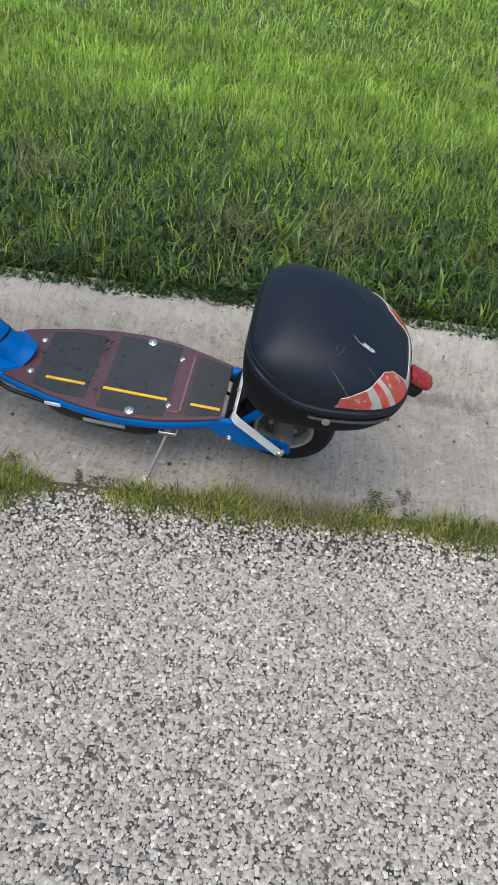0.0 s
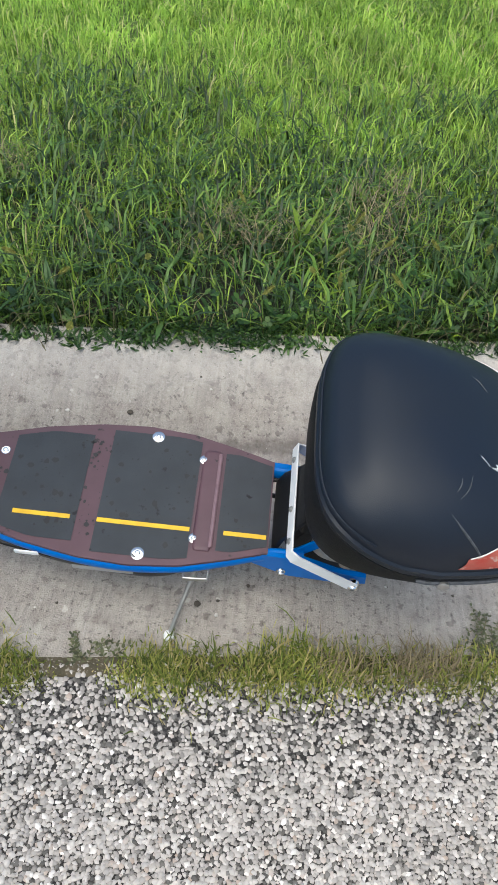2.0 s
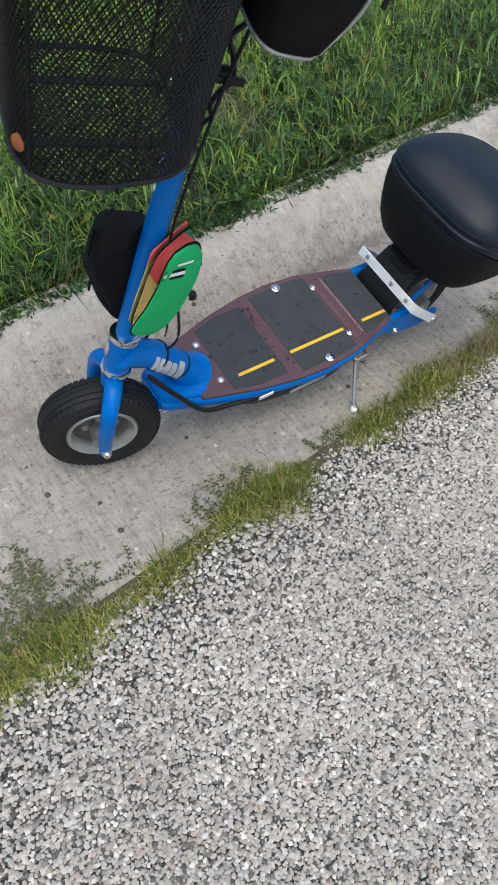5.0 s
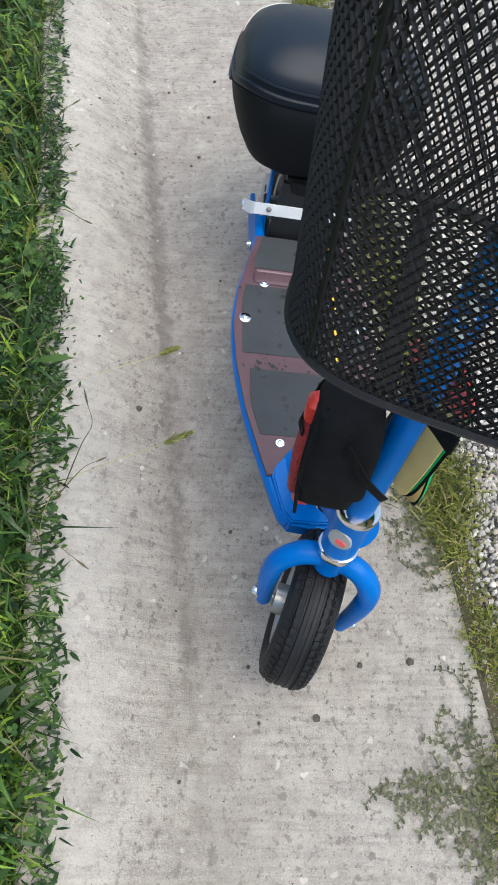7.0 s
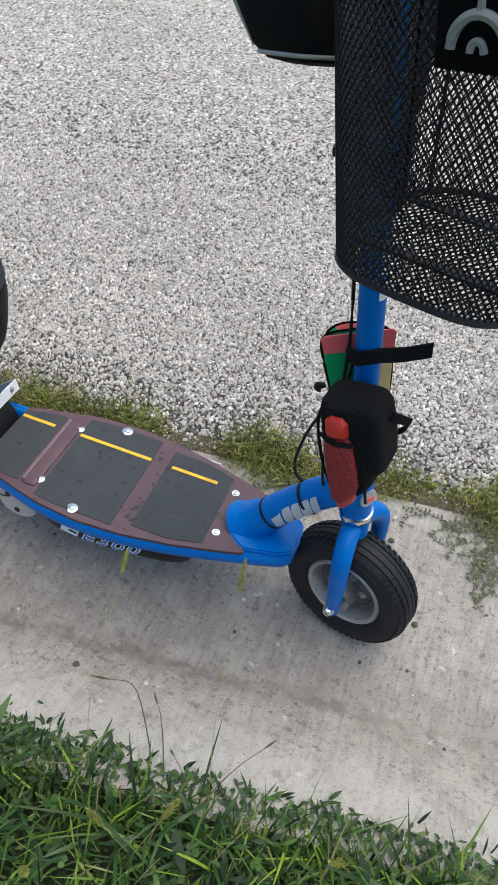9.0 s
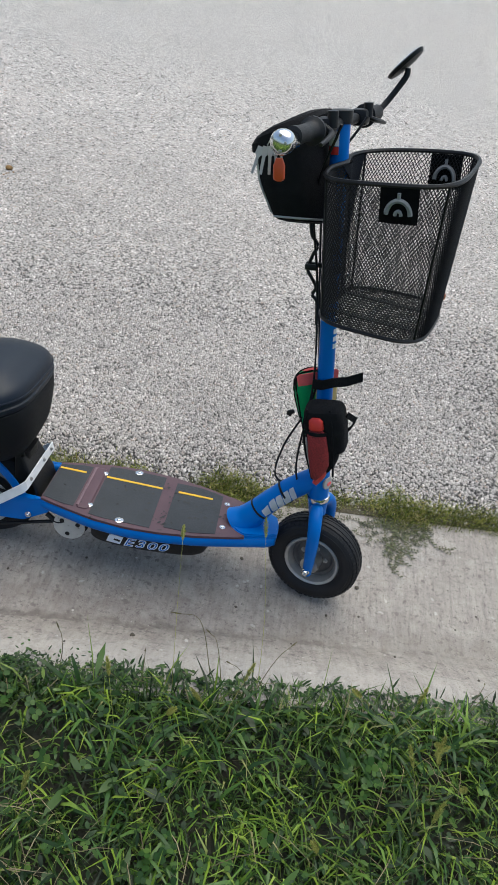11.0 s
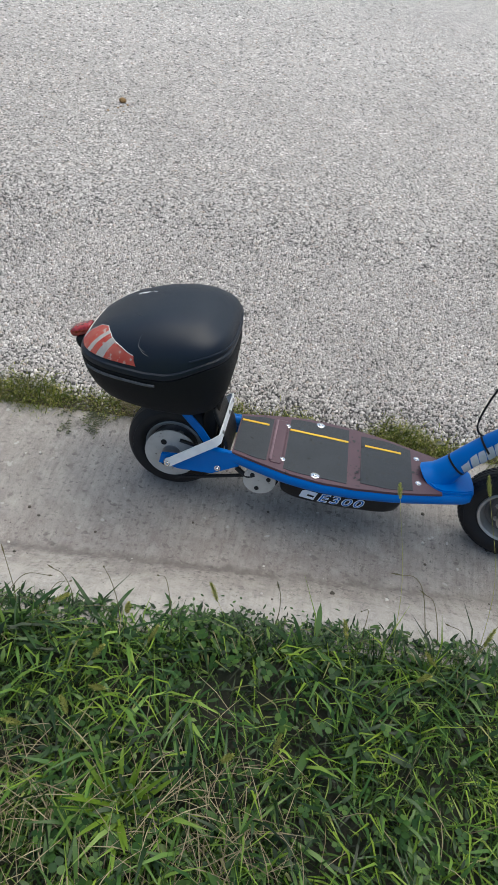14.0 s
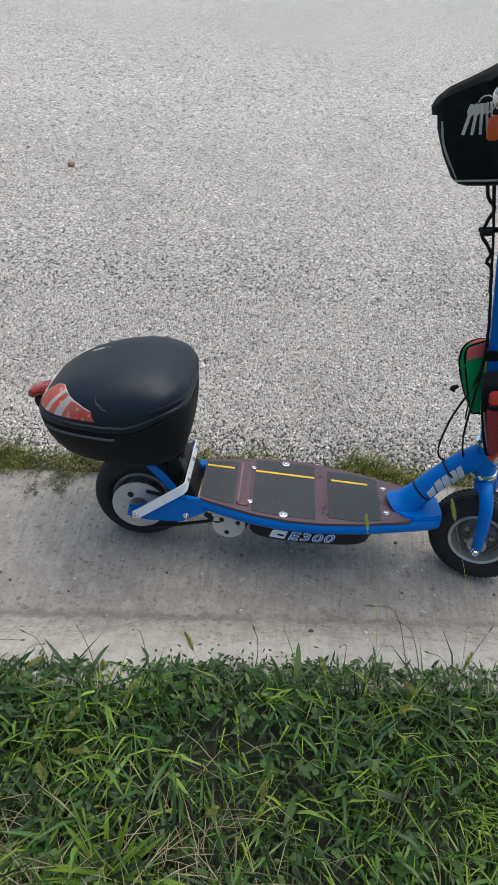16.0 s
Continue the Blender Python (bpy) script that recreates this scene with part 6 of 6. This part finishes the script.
stalk([(0.740, -0.425, 0.143), (0.704, -0.374, 0.240), (0.676, -0.352, 0.266), (0.640, -0.362, 0.278)], 0.03)
stalk([(0.770, -0.440, 0.143), (0.752, -0.400, 0.190), (0.735, -0.370, 0.215), (0.718, -0.350, 0.205)], 0.02)
stalk([(0.385, -0.485, 0.143), (0.386, -0.470, 0.185), (0.380, -0.455, 0.225), (0.372, -0.450, 0.245)], 0.02)
stalk([(-0.070, -0.565, 0.143), (-0.085, -0.540, 0.180), (-0.110, -0.520, 0.205), (-0.140, -0.505, 0.195)], 0.02)
rs = random.Random(31)
for k in range(11):
    fu = rs.uniform(-0.8, 1.6)
    p = KERB @ Vector((fu, -0.785, 0.143))
    a, b = rs.uniform(-0.06, 0.06), rs.uniform(0.03, 0.07)
    stalk([p, p + Vector((a * 0.4, b * 0.5, 0.05)), p + Vector((a, b, rs.uniform(0.06, 0.10))), p + Vector((a * 1.7, b * 1.6, rs.uniform(0.04, 0.09)))], rs.uniform(0, 0.03))


def spurge(u0, reach, seed, count=15):
    """A prostrate spurge: stems that creep from the seam over the gutter, with paired small dark leaves."""
    r = random.Random(seed)
    root = KERB @ Vector((u0, 0.004, 0.003))
    plant = thing("spurge", Matrix.Translation(root) @ pose(0, 0, 0, 0, 0, 7.6), "dark creeping spurge weed flat on the gutter concrete", "weed", "creeping weeds at the seam")
    stems, foliage = bmesh.new(), bmesh.new()

    def creep(start, way, length, depth):
        at, steps, line = Vector(start), max(3, int(length / 0.011)), []
        for k in range(steps + 1):
            line.append(at.copy())
            for s in (-1, 1):
                if k and r.random() < 0.82:
                    size, a = r.uniform(0.0028, 0.0062), way + s * r.uniform(0.7, 1.4)
                    d, n = Vector((math.cos(a), math.sin(a), r.uniform(-0.1, 0.25))), Vector((-math.sin(a), math.cos(a), r.uniform(-0.2, 0.2)))
                    c = at + Vector((0, 0, 0.001 + r.random() * 0.003))
                    foliage.faces.new([foliage.verts.new(c + d * size * p + n * size * q) for p, q in ((0, 0), (0.5, 0.42), (1.3, 0.45), (1.9, 0), (1.3, -0.45), (0.5, -0.42))])
            if depth and k and r.random() < 0.30:
                creep(at, way + r.choice((-1, 1)) * r.uniform(0.5, 1.0), length * r.uniform(0.25, 0.5), depth - 1)
            way += r.gauss(0, 0.16)
            at = at + Vector((math.cos(way), math.sin(way), 0)) * 0.011
            at.y = min(at.y, 0.03)
        bm_tube(line, 0.0007, 4, curve=False, bm=stems)

    for k in range(count):
        creep((r.uniform(-0.03, 0.03), 0, 0), -math.pi / 2 + r.uniform(-1.25, 1.25), reach * r.uniform(0.45, 1.1), 2)
    part("stem", stems, STALK, plant)
    part("leaf_mat", foliage, SPURGE, plant, smooth=False)


spurge(1.235, 0.19, 1, 9)
spurge(1.330, 0.13, 2, 5)
spurge(0.775, 0.14, 3, 7)
spurge(0.865, 0.09, 4, 4)
spurge(-0.318, 0.11, 5, 6)
spurge(0.46, 0.06, 6, 6)
spurge(1.75, 0.10, 7, 5)


def leafy_tuft(x, y, count, length, seed, mat, label, rise=1.0):
    """A tuft of long arching leaves from one root."""
    r = random.Random(seed)
    root = thing("grass_tuft", Matrix.Translation((x, y, 0.145)), label, "grass", "leafy tufts in the verge")
    for k in range(count):
        bm = bmesh.new()
        a = 2 * math.pi * k / count + r.uniform(-0.4, 0.4)
        leaf_strip((r.uniform(-0.01, 0.01), r.uniform(-0.01, 0.01), 0), (math.cos(a), math.sin(a)), length * r.uniform(0.6, 1.15), r.uniform(0.004, 0.008), rise * length * r.uniform(0.6, 1.0), length * r.uniform(0.2, 0.7), bm)
        part("leaf", bm, mat, root)


leafy_tuft(0.16, -0.95, 18, 0.13, 1, LIME, "lime-green arching grass tuft in the verge", 1.5)
leafy_tuft(-0.39, -0.70, 9, 0.11, 2, LIME, "lime-green arching grass tuft at the kerb")
leafy_tuft(0.62, -1.42, 12, 0.16, 3, LIME, "lime-green arching grass tuft in the lawn")
for k, (x, y) in enumerate(((0.88, -0.51), (0.74, -0.53), (0.45, -0.55), (1.18, -0.47), (0.02, -0.60), (1.32, -0.46), (-0.18, -0.63))):
    leafy_tuft(x, y, 6, 0.15, 20 + k, BROAD, "dark green arching grass tuft at the kerb edge")


def pebble(x, y, z, r, seed, mat, label):
    q = random.Random(seed)
    bm = bmesh.new()
    bmesh.ops.create_icosphere(bm, subdivisions=2, radius=r)
    for w in bm.verts:
        w.co *= 1 + 0.35 * noise.noise(w.co * (1.1 / r) + Vector((seed, 0, 0)))
        w.co.z = w.co.z * 0.6
    ob = mesh_object("pebble", bm, mat)
    ob.matrix_world = Matrix.Translation((x, y, z + 0.4 * r)) @ pose(0, 0, 0, 0, 0, q.uniform(0, 360))
    return tagged(ob, label, "pebble", "loose pebbles in the gutter")


rp = random.Random(11)
PALE = material("pale_pebble", (0.60, 0.57, 0.52), 0.85, second=(0.45, 0.42, 0.38), scale=90, bump=0.4)
DARK = material("dark_crumb", (0.10, 0.085, 0.065), 0.9, second=(0.06, 0.05, 0.04), scale=90, bump=0.5)
RUST = material("rusty_clay", (0.30, 0.18, 0.065), 0.9, second=(0.19, 0.11, 0.045), scale=60, bump=0.5)
for k in range(70):
    pu, pv = rp.uniform(-0.9, 1.7), rp.uniform(-0.68, -0.03)
    q = KERB @ Vector((pu, pv, kerb_height(pv)))
    light = rp.random() < 0.4
    pebble(q.x, q.y, q.z, rp.uniform(0.002, 0.0055), k, PALE if light else DARK, "small pale loose pebble in the gutter" if light else "small dark crumb of dirt in the gutter")
for x, y in ((0.52, -0.315), (0.94, 0.0), (1.129, 0.046), (1.03, 0.221), (0.30, 0.13)):
    pebble(x, y, max(0, kerb_height((y - 0.215 - 0.133 * x) * 0.99)), 0.007, int(x * 100), DARK, "dark clod of dirt in the gutter")


def chips(name, u0, u1, v0, v1, pitch, fade=0.0, enter=0.0, lumps=True):
    """Loose angular stone chips bedded in the road, thinner towards the ends; flat-topped ones nearest the gutter."""
    nu, nv = int((u1 - u0) / pitch), int((v1 - v0) / pitch)
    gu, gv = np.meshgrid(np.arange(nu), np.arange(nv), indexing="ij")
    n = nu * nv
    cu = u0 + (gu.ravel() + 0.5 * (gv.ravel() % 2) + rng.uniform(-0.34, 0.34, n)) * pitch
    cv = v0 + (gv.ravel() + rng.uniform(-0.34, 0.34, n)) * pitch
    keep = rng.uniform(0, 1, n) < np.clip(0.40 + cv / 0.45, 0.15, 1.0) * (np.clip((v1 - cv) / fade, 0, 1) if fade else 1) * (np.clip((cv - v0) / enter, 0, 1) if enter else 1) * np.clip((0.5 * (u1 - u0) - np.abs(cu - 0.5 * (u0 + u1))) / 1.0, 0, 1)
    cu, cv = cu[keep], cv[keep]
    n, k = len(cu), 5
    r = pitch * np.clip(rng.lognormal(-0.30, 0.27, n), 0.28, 1.05)
    ang = rng.uniform(0, 6.28, n)[:, None] + np.arange(k)[None] * (2 * math.pi / k) + rng.uniform(-0.4, 0.4, (n, k))
    rad = r[:, None] * rng.uniform(0.68, 1.28, (n, k))
    z = np.interp(cv, [0.012, 0.05, 0.3, 2.0], [0.005, 0.0145, 0.0165, 0.0205])
    top = z + rng.uniform(0.0010, 0.0034, n)
    low = np.stack([cu[:, None] + rad * np.cos(ang), cv[:, None] + rad * np.sin(ang), np.repeat(z[:, None] - 0.001, k, 1)], 2)
    if lumps:
        peak = np.stack([cu + r * rng.uniform(-0.4, 0.4, n), cv + r * rng.uniform(-0.4, 0.4, n), top + 0.0006], 1)[:, None]
        verts = np.concatenate([low, peak], 1)
        faces = [(q, (q + 1) % k, k) for q in range(k)]
    else:
        tilt = rng.normal(0, 0.34, (n, 2))
        dx, dy = 0.74 * rad * np.cos(ang), 0.74 * rad * np.sin(ang)
        verts = np.concatenate([low, np.stack([cu[:, None] + dx, cv[:, None] + dy, top[:, None] + dx * tilt[:, :1] + dy * tilt[:, 1:]], 2)], 1)
        faces = [tuple(range(k, 2 * k))] + [(q, (q + 1) % k, k + (q + 1) % k, k + q) for q in range(k)]
    verts = to_world(verts.reshape(-1, 3)).reshape(n, verts.shape[1], 3)
    ob = pieces_mesh(name, verts, faces, n, CHIPS)
    return tagged(ob, "pale grey angular stone chips of the road surface", "gravel", kind="stuff")


chips("road_chips", -1.6, 2.4, 0.005, 1.3, 0.0066, 0.4, 0.0, False)
chips("far_road_chips", -2.6, 3.4, 0.8, 3.2, 0.0088, 0.9, 0.5)
chips("distant_road_chips", -3.2, 4.0, 2.3, 4.8, 0.0130, 1.8, 0.9)


def clover_flower(x, y, seed):
    """A small white flower head of many petals on a thin stem."""
    r = random.Random(seed)
    plant = thing("white_flower", Matrix.Translation((x, y, 0.15)), "small white wild flower in the lawn", "flower", "white flowers in the lawn")
    part("stem", bm_tube([(0, 0, 0), (0.004, 0.002, 0.06), (0.006, 0.004, 0.115)], 0.0012, 5), VERGE, plant)
    bm = bmesh.new()
    for k in range(46):
        a, b = r.uniform(0, 6.28), r.uniform(0.0, 1.4)
        way = Vector((math.cos(a) * math.sin(b), math.sin(a) * math.sin(b), math.cos(b)))
        side = way.cross(Vector((0.2, 0.3, 1))).normalized() * 0.0028
        c = Vector((0.006, 0.004, 0.112))
        bm.faces.new([bm.verts.new(q) for q in (c, c + way * 0.009 + side, c + way * 0.016, c + way * 0.009 - side)])
    part("flower_head", bm, PRINT, plant, smooth=False)


for k, (x, y) in enumerate(((1.82, -1.92), (1.73, -1.91), (1.55, -1.54))):
    clover_flower(x, y, k)
pebble(-0.855, 2.262, 0.022, 0.019, 77, RUST, "rust-brown clod of clay on the road")
for k in range(7):
    pebble(-0.86 + rp.uniform(-0.05, 0.05), 2.24 - 0.022 * k + rp.uniform(-0.01, 0.01), 0.021, rp.uniform(0.003, 0.006), 90 + k, RUST, "rust-brown crumb of clay on the road")
pebble(-1.135, 2.415, 0.022, 0.007, 78, DARK, "small dark clod on the road")

# fine grit blown over the gutter
n_grit = 3200
gu, gv = rng.uniform(-1.2, 1.9, n_grit), rng.uniform(-0.76, -0.01, n_grit)
gz = np.array([kerb_height(q) for q in gv])
size = 0.0006 + 0.0016 * rng.uniform(0, 1, n_grit) ** 3
spin = rng.uniform(0, 6.28, (n_grit, 1)) + np.arange(3)[None] * 2.1 + rng.uniform(-0.4, 0.4, (n_grit, 3))
foot_ring = np.stack([gu[:, None] + size[:, None] * np.cos(spin), gv[:, None] + size[:, None] * np.sin(spin), np.repeat(gz[:, None], 3, 1)], 2)
peak = np.stack([gu, gv, gz + size * 0.9], 1)[:, None]
GRIT = ramp_material("gutter_grit", [(0, (0.05, 0.042, 0.033)), (0.55, (0.13, 0.11, 0.09)), (0.75, (0.45, 0.42, 0.37)), (1, (0.62, 0.58, 0.52))], 0.9)
tagged(pieces_mesh("gutter_grit", to_world(np.concatenate([foot_ring, peak], 1).reshape(-1, 3)).reshape(n_grit, 4, 3), [(0, 1, 3), (1, 2, 3), (2, 0, 3)], n_grit, GRIT), "fine dark and pale grit scattered over the gutter", "grit", kind="stuff")
